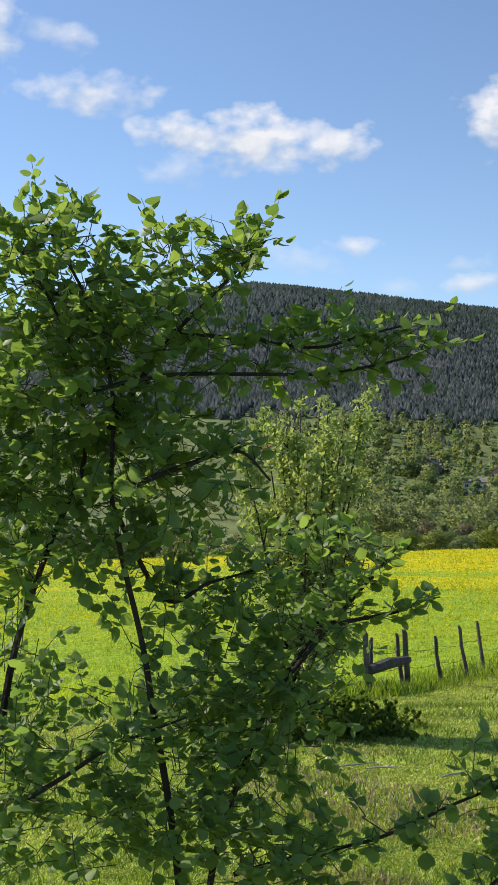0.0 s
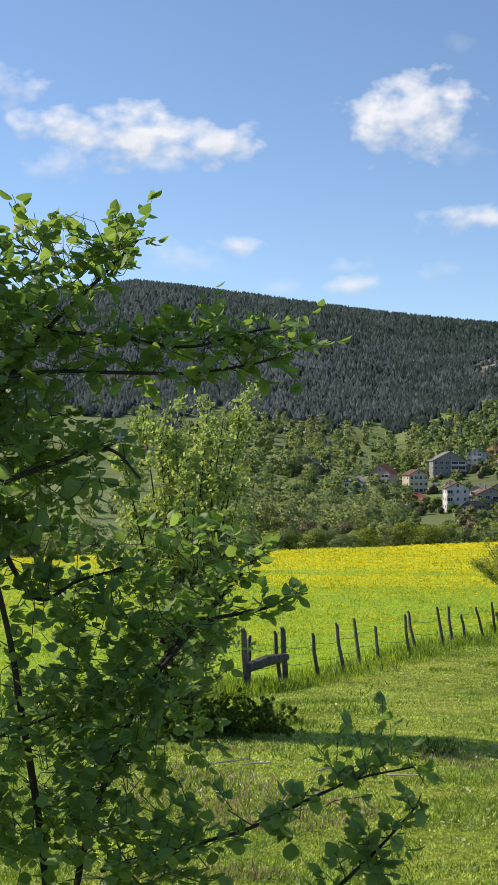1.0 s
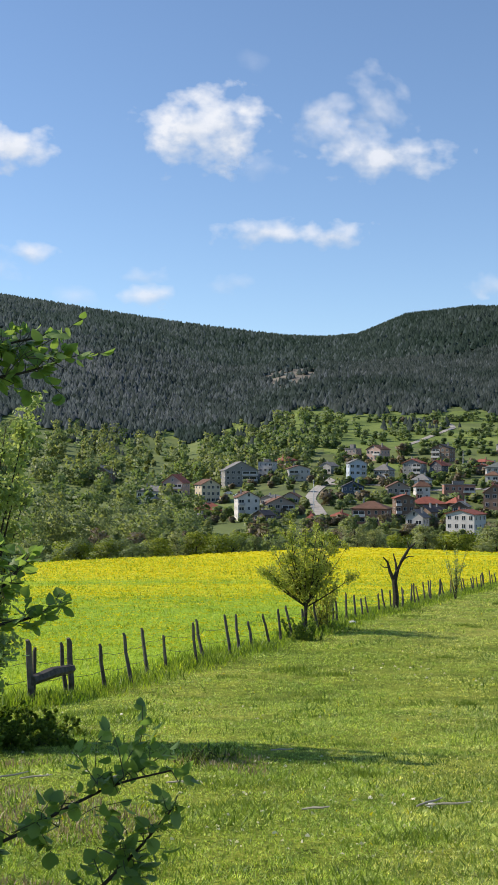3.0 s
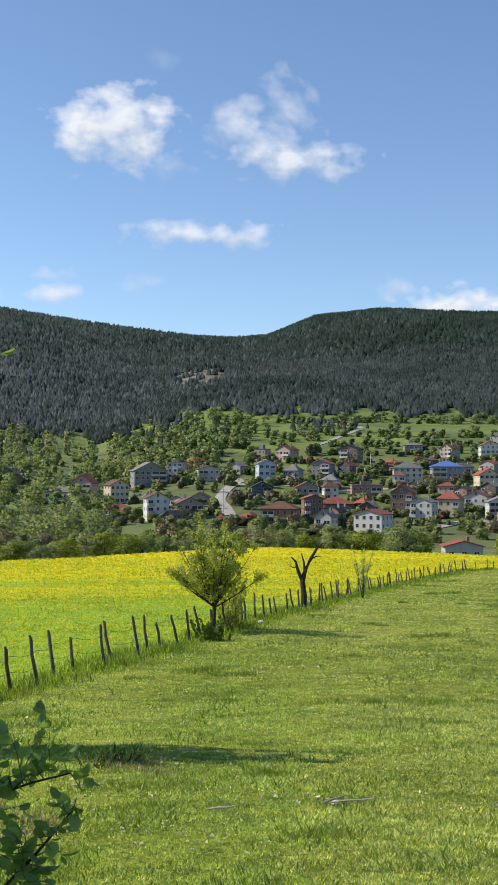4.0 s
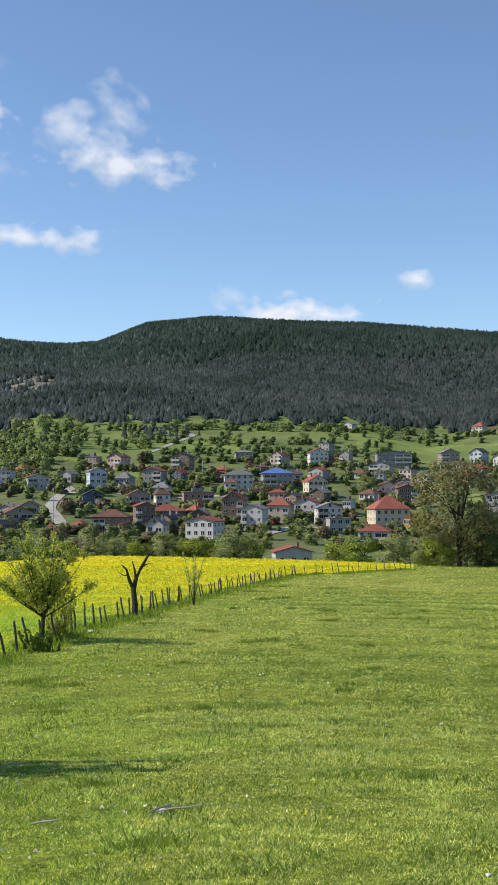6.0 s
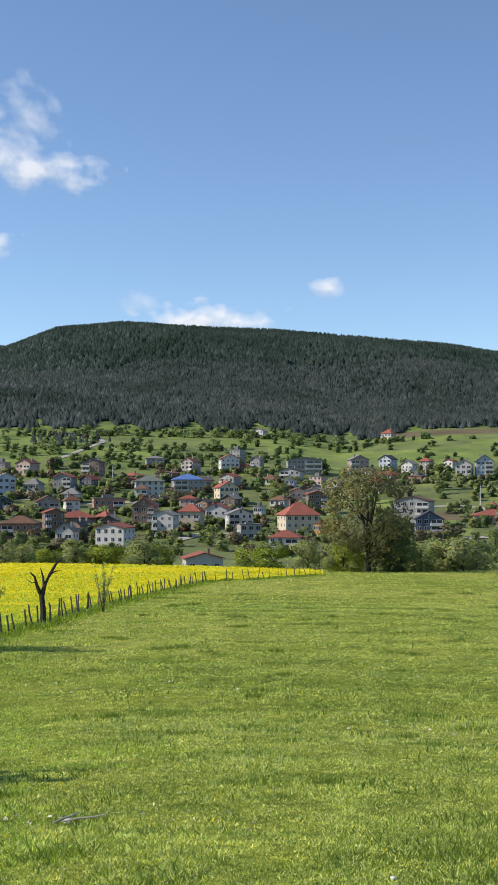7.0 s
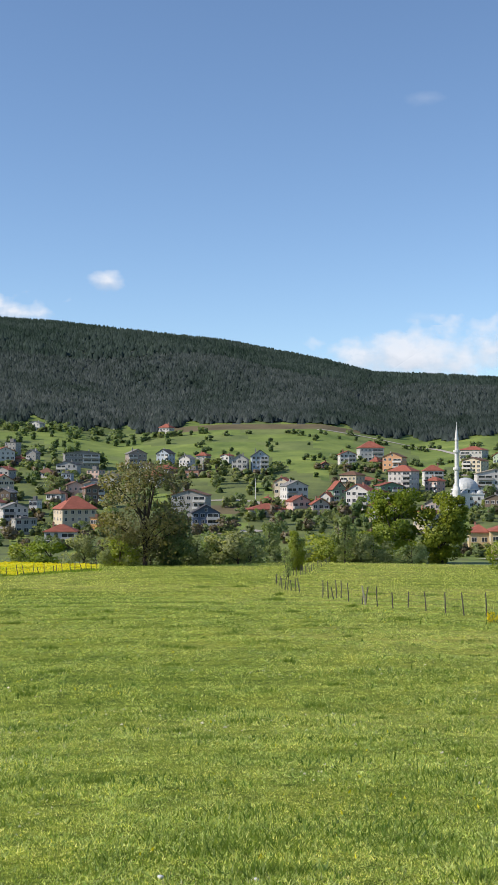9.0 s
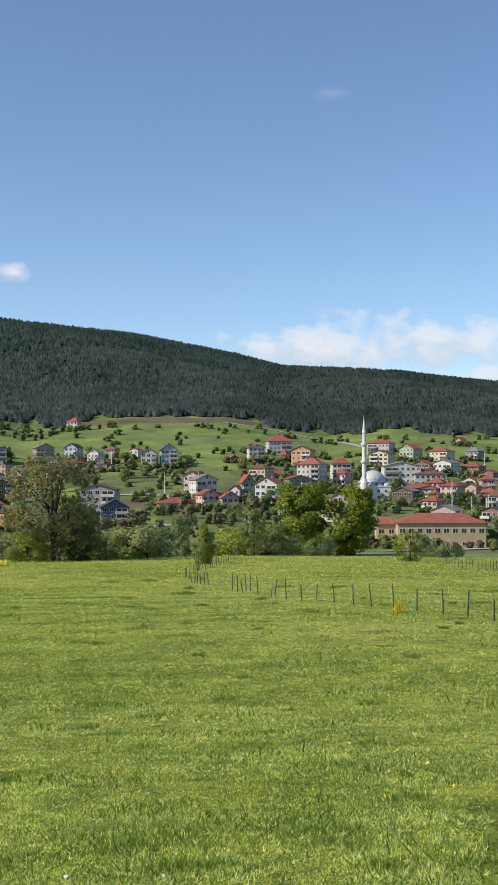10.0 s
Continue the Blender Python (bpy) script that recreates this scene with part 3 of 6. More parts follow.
road("road", ((160.0, 441.9), (167.7, 471.0), (173.5, 494.4), (186.6, 522.7), (199.0, 543.7), (204.0, 551.5), (204.2, 568.4)), 5, "pale village road climbing the slope")
road("road", ((198.66, 539.41), (222.91, 527.76), (237.12, 505.45), (259.19, 500.90), (277.70, 506.29)), 4.5, "narrow village street between houses")
road("track", ((291.34, 662.83), (313.36, 685.55), (335.63, 711.25), (356.06, 733.19), (368.01, 745.75), (374.44, 763.49), (372.19, 774.11)), 4, "pale dirt track across the pasture")
road("road", ((216.85, 378.67), (230.14, 387.11), (243.98, 393.14), (248.35, 380.58), (251.75, 370.38)), 6, "pale gravel road by the lower houses")
road("track", ((655.13, 594.40), (667.43, 582.22), (678.64, 566.27), (686.38, 547.66), (692.22, 514.80), (663.53, 471.39)), 3.5, "pale dirt track over the hillside")
road("road", ((374.35, 410.21), (384.47, 400.75), (386.31, 389.44), (381.75, 377.61)), 4, "pale dirt lane between fields")
road("road", ((298.43, 334.09), (303.57, 322.59), (318.31, 318.82)), 8, "pale gravel yard by the brook")
road("road", ((276.33, 187.85), (286.33, 184.42), (298.08, 180.21), (322.62, 177.93)), 7, "pale gravel road before the school")
road("road", ((560.18, 433.78), (567.47, 413.59), (565.11, 387.33), (580.84, 381.93)), 4, "village street below the hill houses")


# ---- pine woods on the hills ----


def conifers(name, count, r0, r1, a0, a1, tall, label, material, where=None, seed=7, fat=0.27, sink=1, rings=((0.1, 0.95), (0.6, 0.8))):
    rng = np.random.default_rng(seed)
    a = np.radians(rng.uniform(a0, a1, count))
    r = np.sqrt(rng.uniform(r0 * r0, r1 * r1, count))
    x, y = r * np.sin(a), r * np.cos(a)
    if where is not None:
        k = where(x, y)
        x, y = x[k], y[k]
    n = len(x)
    z = ground_z(x, y) - sink
    h = tall * rng.uniform(0.6, 1.25, n)
    w = h * fat * rng.uniform(0.8, 1.3, n)
    turn = rng.uniform(0, 6.3, n)
    sides = 4
    vs = []
    for lv, rad in rings:
        for s in range(sides):
            q = turn + s * 2 * np.pi / sides + lv * 2
            jag = rad * w * rng.uniform(0.65, 1.3, n)
            vs.append(np.stack([x + jag * np.cos(q), y + jag * np.sin(q), z + h * (lv + rng.uniform(-0.04, 0.04, n))], 1))
    vs.append(np.stack([x + rng.normal(0, 0.3, n), y + rng.normal(0, 0.3, n), z + h], 1))
    v = np.stack(vs, 1).reshape(-1, 3)
    f = []
    for lv in range(len(rings) - 1):
        for s in range(sides):
            p, q = lv * sides + s, lv * sides + (s + 1) % sides
            f += [(p, q, q + sides), (p, q + sides, p + sides)]
    top = len(rings) * sides
    f += [(top - sides + s, top - sides + (s + 1) % sides, top) for s in range(sides)]
    f = (np.array(f)[None] + np.arange(n)[:, None, None] * (top + 1)).reshape(-1, 3)
    me = mesh_of(name, v.tolist(), f.tolist(), material)
    me.polygons.foreach_set("use_smooth", np.ones(len(f), bool))
    c = np.stack([x, y, z + h * 0.3], 1)[:, None]
    o = v.reshape(n, top + 1, 3) - c
    o /= np.linalg.norm(o, axis=2, keepdims=True) + 1e-9
    o = o * 0.55 + np.array((0, 0, 0.6))
    o /= np.linalg.norm(o, axis=2, keepdims=True)
    me.normals_split_custom_set_from_vertices(o.reshape(-1, 3).tolist())
    tagged(new(name, me), label, "trees", kind="stuff")


def azr(x, y):
    return np.degrees(np.arctan2(x, y)), np.hypot(x, y)


def in_wood(x, y):
    a, r = azr(x, y)
    scar = np.hypot((a - 18.3) / 1.35, (r - 1180) / 120) > 1
    scar |= np.sin(x / 5.5) * np.sin(y / 7) > 0.62
    bay = np.hypot((a - 45.0) / 5.0, (r - 905) / 22) > 1
    return scar & bay & (r > 912 + 25 * np.sin(a * 1.7) + 18 * np.sin(a * 4.1 + 1))


def hazed_side(x, y):
    """Haze tinted into the western ridge: paler, bluer pines, which thin out towards the saddle."""
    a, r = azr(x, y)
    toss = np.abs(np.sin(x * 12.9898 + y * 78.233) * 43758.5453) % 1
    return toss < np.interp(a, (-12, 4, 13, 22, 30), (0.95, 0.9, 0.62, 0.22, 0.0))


CROWN = ((0.22, 1.0),)
conifers("pine_wood", 92000, 900, 1360, -14, 66, 7.6, "dense dark pine forest covering the lower hills", M_PINE, lambda x, y: in_wood(x, y) & ~hazed_side(x, y), 7, 0.33, 1.2, CROWN)
conifers("pine_wood", 68000, 1360, 1960, -14, 66, 10.2, "dense dark pine forest on the upper hills", M_PINE, lambda x, y: in_wood(x, y) & ~hazed_side(x, y), 8, 0.31, 0.8, ((0.3, 1.0),))
conifers("blue_pine_wood", 92000, 900, 1360, -14, 32, 7.6, "pine forest on the western ridge with haze tinted into its needles", M_PINE_HAZED, lambda x, y: in_wood(x, y) & hazed_side(x, y) & ((x * 7.3 + y * 3.1) % 1 < 0.42), 17, 0.33, 1.2, CROWN)
conifers("blue_pine_wood", 68000, 1360, 1960, -14, 32, 10.2, "pine forest on the western ridge with haze tinted into its needles", M_PINE_HAZED, lambda x, y: in_wood(x, y) & hazed_side(x, y) & ((x * 7.3 + y * 3.1) % 1 < 0.42), 18, 0.31, 0.8, ((0.3, 1.0),))
conifers("pine_wood_edge", 1500, 780, 935, -12, 27, 7, "scattered pines at the foot of the forest", M_PINE, lambda x, y: np.sin(x / 17) + np.sin(y / 13) > 0.7, 8, 0.3, 1, CROWN)


# ---- broadleaf trees and bushes ----


def leaf_cloud(rng, lumps, per, flat=1.0):
    out = []
    for cx, cy, cz, rad in lumps:
        d = rng.normal(size=(per, 3))
        d /= np.linalg.norm(d, axis=1)[:, None]
        out.append(np.array((cx, cy, cz)) + d * (rad * rng.uniform(0.35, 1.05, (per, 1)) ** 0.6) * (1, 1, flat))
    return np.concatenate(out)


def tree_template(kind, seed):
    """A tree 10 m tall (bush: 5 m) at the origin, trunk and crown."""
    rng, rnd = np.random.default_rng(seed), random.Random(seed)
    shapes = dict(
        round=(M_GREEN, 10, 0.38, 0.07, 36, 2.3, 1.5, 210, 0.27), lime=(M_LIME, 10, 0.36, 0.06, 36, 2.6, 1.5, 260, 0.25), olive=(M_OLIVE, 10, 0.40, 0.15, 24, 2.4, 1.5, 90, 0.32),
        brown=(M_BROWN, 9, 0.38, 0.2, 34, 3.3, 1.4, 120, 0.18), bush=(M_GREEN, 5, 0.45, 0.05, 18, 2.2, 1.25, 110, 0.23), limebush=(M_LIME, 5, 0.45, 0.05, 18, 2.2, 1.25, 110, 0.23),
        olivebush=(M_OLIVE, 5, 0.45, 0.05, 18, 2.4, 1.2, 110, 0.23), ash=(M_BUD, 9, 0.38, 0.16, 40, 3.0, 1.4, 220, 0.14), poplar=(M_OLIVE, 12, 0.5, 0.15, 16, 0.9, 1.0, 90, 0.3))
    material, tall, _, low, lumps_n, spread, rad, per, leaf = shapes[kind]
    lumps = []
    for _ in range(lumps_n):
        u = rnd.random()
        z = tall * (low + (0.92 - low) * u) - rad * 0.3
        reach = spread * math.sin(math.pi * (0.14 + 0.66 * u)) ** 0.7 * rnd.uniform(0.35, 1.15)
        a = rnd.uniform(0, 6.3)
        lumps.append((reach * math.cos(a), reach * math.sin(a), z, rad * rnd.uniform(0.5, 1.05)))
    p = leaf_cloud(rng, lumps, per, 0.85)
    crown = quads_mesh("crown", p, rng.uniform(0.6, 1.3, len(p)) * leaf, rng, material)
    q = np.empty(len(crown.vertices) * 3)
    crown.vertices.foreach_get("co", q)
    q = q.reshape(-1, 4, 3)
    soften(crown, q, q - np.array((0, 0, 0.38 * tall)), 0.45)
    bm = bmesh.new()
    tube(bm, [(0, 0, -0.6), (0.05, 0, tall * 0.25), (0.1, 0.05, tall * 0.5), (0, 0.1, tall * 0.8)], [tall * 0.022, tall * 0.018, tall * 0.012, 0.03], 6)
    for cx, cy, cz, _ in lumps[::2]:
        zb = max(0.2, cz * rnd.uniform(0.35, 0.6))
        tube(bm, [(0.05, 0, zb), (cx * 0.5, cy * 0.5, (zb + cz) / 2 + 0.1), (cx, cy, cz)], [tall * 0.009, tall * 0.006, 0.02], 4)
    trunk = bpy.data.meshes.new("trunk")
    bm.to_mesh(trunk)
    bm.free()
    trunk.materials.append(M_BARK)
    return trunk, crown, tall, leaf


TEMPLATES = {k: [tree_template(k, 10 * i + s) for s in range(3)] for i, k in enumerate(("round", "lime", "olive", "brown", "bush", "limebush", "olivebush", "poplar", "ash"))}
LABELS = dict(round="green broadleaf tree among the village gardens", lime="fresh bright green leafy tree", olive="pale olive-green willow in new leaf", brown="brownish tree just coming into bud",
              bush="dense green bush along the brook", limebush="bright yellow-green leafy bush", olivebush="olive-green bush along the field's edge", poplar="slender pale green poplar tree")
RND = random.Random(42)


def plant(kind, x, y, tall, wide=1.0, label=""):
    trunk, crown, unit, _ = TEMPLATES[kind][RND.randrange(3)]
    s = tall / unit
    t = thing("bush" if "bush" in kind else "tree", x, y, float(ground_z(x, y)), label or LABELS[kind], "bush" if "bush" in kind else "tree", turn=RND.uniform(0, 360))
    t.scale = (s * wide, s * wide, s)
    part("trunk", trunk, None, t)
    part("crown", crown, None, t)
    return t


FAR = {}


def strip(kinds, a0, a1, r0, r1, count, h0, h1, wide=1.0):
    """Far trees between two bearings and two distances, gathered to be joined by kind."""
    for _ in range(count):
        a, r = radians(RND.uniform(a0, a1)), RND.uniform(r0, r1)
        FAR.setdefault(RND.choice(kinds), []).append((r * math.sin(a), r * math.cos(a), RND.uniform(h0, h1), wide * RND.uniform(0.85, 1.25)))


def far_woods():
    """The far trees of one kind, joined: too many to count."""
    rng = np.random.default_rng(77)
    for kind, near in [(k, n) for k in FAR for n in (True, False)]:
        spots = [s for s in FAR[kind] if (math.hypot(s[0], s[1]) < 470) == near]
        if not spots:
            continue
        shapes = []
        for trunk, crown, unit, leaf in TEMPLATES[kind]:
            co = np.empty(len(crown.vertices) * 3)
            crown.vertices.foreach_get("co", co)
            co = co.reshape(-1, 4, 3)
            pick = rng.permutation(len(co))[:300 if near else 150]
            mid = co[pick].mean(1, keepdims=True)
            shapes.append((mid, (co[pick] - mid) * ((0.74 if near else 1.25) / leaf), unit))
        vs, out = [], []
        for k, (x, y, tall, wide) in enumerate(spots):
            mid, leaves, unit = shapes[k % 3]
            s, q = tall / unit, rng.uniform(0, 6.3)
            co = mid + leaves / (s * wide)
            c, n = math.cos(q) * s * wide, math.sin(q) * s * wide
            vs.append(np.stack([co[..., 0] * c - co[..., 1] * n + x, co[..., 0] * n + co[..., 1] * c + y, co[..., 2] * s + float(ground_z(x, y))], -1))
            out.append(vs[-1] - np.array((x, y, float(ground_z(x, y)) + 0.4 * tall)))
        v = np.concatenate(vs).reshape(-1, 3)
        o = np.concatenate(out).reshape(-1, 4, 3)
        i = np.arange(len(v) // 4)[:, None] * 4
        f = np.concatenate([i + [0, 1, 2], i + [0, 2, 3]], 1).reshape(-1, 3)
        me = mesh_of("far_woods", v.tolist(), f.tolist(), TEMPLATES[kind][0][1].materials[0])
        soften(me, v.reshape(-1, 4, 3), o)
        tagged(new("far_woods", me), "distant broadleaf trees and scrub about the village", "trees", kind="stuff")


def brook_row(kinds, a0, a1, d0, d1, count, h0, h1, wide=1.0):
    """Bushes in the hollow behind the far edge of the fields."""
    for _ in range(count):
        a = RND.uniform(a0, a1)
        if 30.0 < a < 33.2:
            continue
        r = np.interp(a, EDGE_AZ, EDGE_R) + RND.uniform(d0, d1)
        plant(RND.choice(kinds), r * math.sin(radians(a)), r * math.cos(radians(a)), RND.uniform(h0, h1), wide * RND.uniform(0.9, 1.4))


plant("ash", 111.4, 135.5, 16.8, 1.09, "large greyish tree coming into leaf at the field corner")
plant("round", 194.8, 227.9, 12.2, 1.24)
plant("olivebush", 109.5, 140.6, 4.5, 1.04)
plant("round", 116.2, 134.8, 9.6, 0.95, "dark green leafy tree beside the greyish one")
plant("limebush", 107.0, 136.0, 4.0, 1.3, "low yellow-green bush at the field corner")
plant("lime", 235.2, 186.1, 19.6, 1.15, "large bright green leafy tree at the meadow edge")
plant("lime", 242.2, 176.5, 18.7, 1.12, "large dark green leafy tree at the meadow edge")
plant("limebush", 139.1, 90.7, 4.4, 0.9, "rounded green bush standing in the meadow")
plant("lime", 112.4, 105.0, 5.6, 0.63)
plant("olive", 142.7, 123.0, 8.3, 0.83)
plant("olive", 213.7, 210.0, 11.7, 0.86)
plant("lime", 115.3, 234.6, 6.8, 1.62, "rounded bright green tree at the field edge")
plant("round", 123.9, 239.2, 5.3, 1.60)
plant("olive", 126.2, 271.4, 7.3, 1.62)
plant("olivebush", 141.5, 211.5, 4.7, 1.96)
plant("olive", 146.6, 261.0, 6.9, 1.60)
plant("brown", 278.8, 484.5, 8.7, 2.02)
plant("brown", 97.1, 251.3, 7.9, 1.18)
plant("limebush", 87.6, 303.1, 5.1, 1.45)
plant("round", 183.3, 390.6, 6.3, 1.71)
plant("poplar", 417.9, 450.4, 15.0, 2.00)
plant("round", 91.1, 747.6, 14.7, 1.12)
plant("olive", 323.4, 463.0, 12.4, 1.39)
plant("round", 261.4, 418.4, 4.8, 1.47)
plant("round", 482.9, 377.8, 8.4, 0.92)
plant("round", 455.9, 267.6, 7.7, 1.07)
plant("round", 432.5, 275.7, 6.3, 1.54)
plant("bush", 323.4, 200.8, 3.7, 0.56, "small dark evergreen in front of the school")
plant("bush", 326.6, 197.1, 3.7, 0.56, "small dark evergreen in front of the school")
plant("bush", 328.8, 194.2, 3.7, 0.56, "small dark evergreen in front of the school")
plant("bush", 331.0, 191.3, 3.7, 0.56, "small dark evergreen in front of the school")
plant("bush", 333.9, 188.0, 3.7, 0.56, "small dark evergreen in front of the school")
brook_row(("bush", "round", "olivebush"), -13, 4, 10, 120, 34, 3.5, 7, 1.2)
brook_row(("bush", "olivebush", "bush", "limebush"), 3, 22, 4, 40, 60, 2.2, 5.0, 1.2)
brook_row(("olivebush", "bush", "olive", "limebush"), 21, 36, 10, 60, 42, 3.5, 6.5, 1.1)
brook_row(("olivebush", "olivebush", "olive", "limebush", "bush", "olive"), 36, 53, 6, 60, 60, 3.5, 7, 1.1)
brook_row(("bush", "olivebush"), 55, 65, 8, 50, 12, 2.5, 4.5, 1.1)
strip(("brown", "olive", "olive", "round"), 8, 22, 290, 420, 46, 4, 7, 1.0)
strip(("round", "round", "olive", "bush"), 2, 14, 330, 640, 190, 8, 13, 1.1)
strip(("olive", "olive", "round", "poplar", "round"), 2, 19, 600, 880, 210, 9, 15, 1.0)
strip(("round", "olive", "bush"), -13, 4, 400, 850, 90, 9, 14, 1.1)
strip(("round", "bush", "round"), 14.5, 21, 640, 900, 120, 5, 9, 1.1)
strip(("round", "bush"), 20, 38, 700, 890, 95, 4, 8, 1.1)
strip(("round", "olive", "brown", "bush"), 16, 38, 380, 700, 95, 4, 8, 1.0)
strip(("round", "olive", "brown", "bush"), 37, 63, 330, 620, 90, 4, 8, 1.0)
strip(("bush", "round"), 38, 64, 640, 890, 90, 1.5, 5, 1.2)
strip(("bush", "round", "olivebush", "olive", "brown"), 15, 63, 370, 700, 330, 2.5, 6.0, 1.2)


def hedge(a0, a1, r0, r1, count, h0, h1):
    """A broken line of bushes along the slope."""
    for k in range(count):
        u = (k + RND.uniform(-1.5, 1.5)) / count
        a, r = radians(a0 + (a1 - a0) * u), r0 + (r1 - r0) * u + RND.gauss(0, 4)
        FAR.setdefault(RND.choice(("round", "bush", "bush")), []).append((r * math.sin(a), r * math.cos(a), RND.uniform(h0, h1), RND.uniform(1.0, 1.6)))


hedge(22, 38, 860, 890, 46, 3, 7)
hedge(23, 33, 790, 800, 26, 3, 6)
hedge(24, 36, 730, 760, 30, 2.5, 5)
hedge(20, 30, 690, 700, 22, 2.5, 5)
hedge(37, 43, 850, 880, 14, 3, 7)
hedge(44, 60, 860, 850, 26, 2, 4)
hedge(46, 58, 700, 790, 20, 2, 4)


# ---- trees and bushes by the fence ----


def shoot_tree(name, x, y, tall, wide, stems, leaves, leaf, material, label, category, seed, upright=0.8, bare=0.15, base=0.05, fork=0.0, thick=0.006):
    """Several slender stems fanning from one foot, with side shoots and small leaves."""
    rnd, rng = random.Random(seed), np.random.default_rng(seed)
    t = thing(name, x, y, float(ground_z(x, y)), label, category)
    bm, spots = bmesh.new(), []
    for k in range(stems):
        a = 6.283 * k / stems + rnd.uniform(-0.4, 0.4)
        reach, h = wide / 2 * rnd.uniform(0.25, 1.0), tall * rnd.uniform(0.6, 1.0)
        top = Vector((reach * math.cos(a), reach * math.sin(a), h * (1 - (0.32 if upright < 0.5 else 0.0) * (2 * reach / wide) ** 2)))
        foot = Vector((rnd.uniform(-base, base), rnd.uniform(-base, base), fork * tall - (0.2 if fork == 0 else 0)))
        bend = foot.lerp(top, 0.5) + Vector((top.x * (upright - 0.5), top.y * (upright - 0.5), tall * 0.03)) * -0.4
        pts = [(1 - u) ** 2 * foot + 2 * u * (1 - u) * bend + u * u * top for u in (0, 0.15, 0.3, 0.45, 0.6, 0.75, 0.9, 1.0)]
        tube(bm, pts, [tall * thick * (1.05 - u) + 0.003 for u in (0, 0.15, 0.3, 0.45, 0.6, 0.75, 0.9, 1.0)], 5)
        for _ in range(16):
            u = rnd.uniform(bare, 1.0)
            p = (1 - u) ** 2 * foot + 2 * u * (1 - u) * bend + u * u * top
            length = tall * rnd.uniform(0.06, 0.17) * (1.25 - u)
            d = Vector((rnd.gauss(0, 1), rnd.gauss(0, 1), rnd.gauss(0.4, 0.5) + upright)).normalized()
            q = p + d * length
            tube(bm, [p, p.lerp(q, 0.5) + Vector((0, 0, -0.02)), q], [tall * 0.0022, tall * 0.0016, 0.002], 4)
            spots += [p.lerp(q, w) for w in (0.3, 0.5, 0.7, 0.85, 1.0)]
    if fork:
        tube(bm, [(0.03, 0, -0.3), (-0.04, 0.02, fork * tall * 0.5), (0, 0, fork * tall + 0.1)], [tall * 0.022, tall * 0.018, tall * 0.014], 7)
    pick = rng.integers(0, len(spots), leaves)
    c = np.array([tuple(spots[i]) for i in pick]) + rng.normal(0, tall * 0.014, (leaves, 3))
    part("trunk", bm, M_BARK, t)
    part("crown", quads_mesh("crown", c, rng.uniform(0.6, 1.3, leaves) * leaf, rng, material, 1.8, 0.3), None, t)
    return t


def dead_tree(x, y, tall):
    t = thing("dead_tree", x, y, float(ground_z(x, y)), "bare dead tree with a dark split trunk", "tree")
    bm = bmesh.new()
    k = tall / 4
    for pts, r0 in ((((0, 0, -0.3), (0.05, 0, 0.8), (-0.05, 0, 1.7), (0.1, 0, 2.3), (0.5, 0.1, 3.0), (0.9, 0, 3.7), (1.3, 0, 4.0)), 0.21), (((0, 0, 1.6), (-0.3, 0.1, 2.3), (-0.5, 0, 2.9), (-0.8, 0, 3.2)), 0.14),
                    (((0.1, 0, 2.3), (0.1, 0.2, 2.9), (-0.05, 0.2, 3.4)), 0.10), (((0.5, 0.1, 3.0), (0.9, 0.1, 3.2), (1.3, 0.1, 3.2)), 0.06), (((-0.4, 0, 2.6), (-0.7, 0, 2.55), (-1.0, 0.1, 2.8)), 0.05), (((0.9, 0, 3.7), (0.8, 0, 4.05), (0.9, 0, 4.2)), 0.04)):
        s = [Vector(p) * k for p in pts]
        tube(bm, s, [k * r0 * (1 - 0.75 * i / (len(s) - 1)) for i in range(len(s))], 7)
    part("trunk", bm, M_BARK, t)


shoot_tree("tree", 0.86, 16.86, 5.19, 2.41, 24, 26000, 0.052, M_YOUNG, "slender young tree with upright pale green shoots", "tree", 21)
shoot_tree("bush", 1.83, 16.69, 0.54, 1.65, 34, 14000, 0.04, M_RANK, "low dark green weeds and brambles at the fence", "bush", 22, 0.3, 0.05, 0.9)
shoot_tree("bush", 0.51, 16.21, 0.76, 1.91, 34, 14000, 0.04, M_RANK, "low dark green weeds and brambles at the fence", "bush", 28, 0.3, 0.05, 0.9)
shoot_tree("tree", 15.76, 44.87, 5.15, 4.6, 30, 11000, 0.062, M_THORN, "small round thorn tree in sparse new leaf by the fence", "tree", 23, 0.3, 0.15, 0.05, 0.2, 0.0055)
shoot_tree("bush", 17.0, 46.2, 2.3, 2.6, 14, 2600, 0.06, M_THORN, "low leafy thorn bush beside the small tree", "bush", 29, 0.5, 0.1, 0.3)
shoot_tree("bush", 14.57, 41.59, 0.86, 1.94, 26, 5000, 0.05, M_TUFT, "low green weeds round the fence stakes", "bush", 24, 0.5, 0.05, 0.5)
shoot_tree("sapling", 33.81, 67.70, 3.44, 1.59, 8, 700, 0.07, M_YOUNG, "thin young sapling by the fence", "tree", 25, 0.9, 0.2)
shoot_tree("sapling", 95.02, 90.16, 3.97, 1.54, 7, 700, 0.11, M_YOUNG, "small leafy sapling at the fence corner", "tree", 26, 0.7, 0.1)
shoot_tree("bush", 52.36, 34.69, 0.62, 0.92, 9, 420, 0.06, M_FLOWER, "small yellow-flowering shrub by the stakes", "bush", 27, 0.6, 0.1, 0.2)
dead_tree(25.43, 58.04, 3.57)
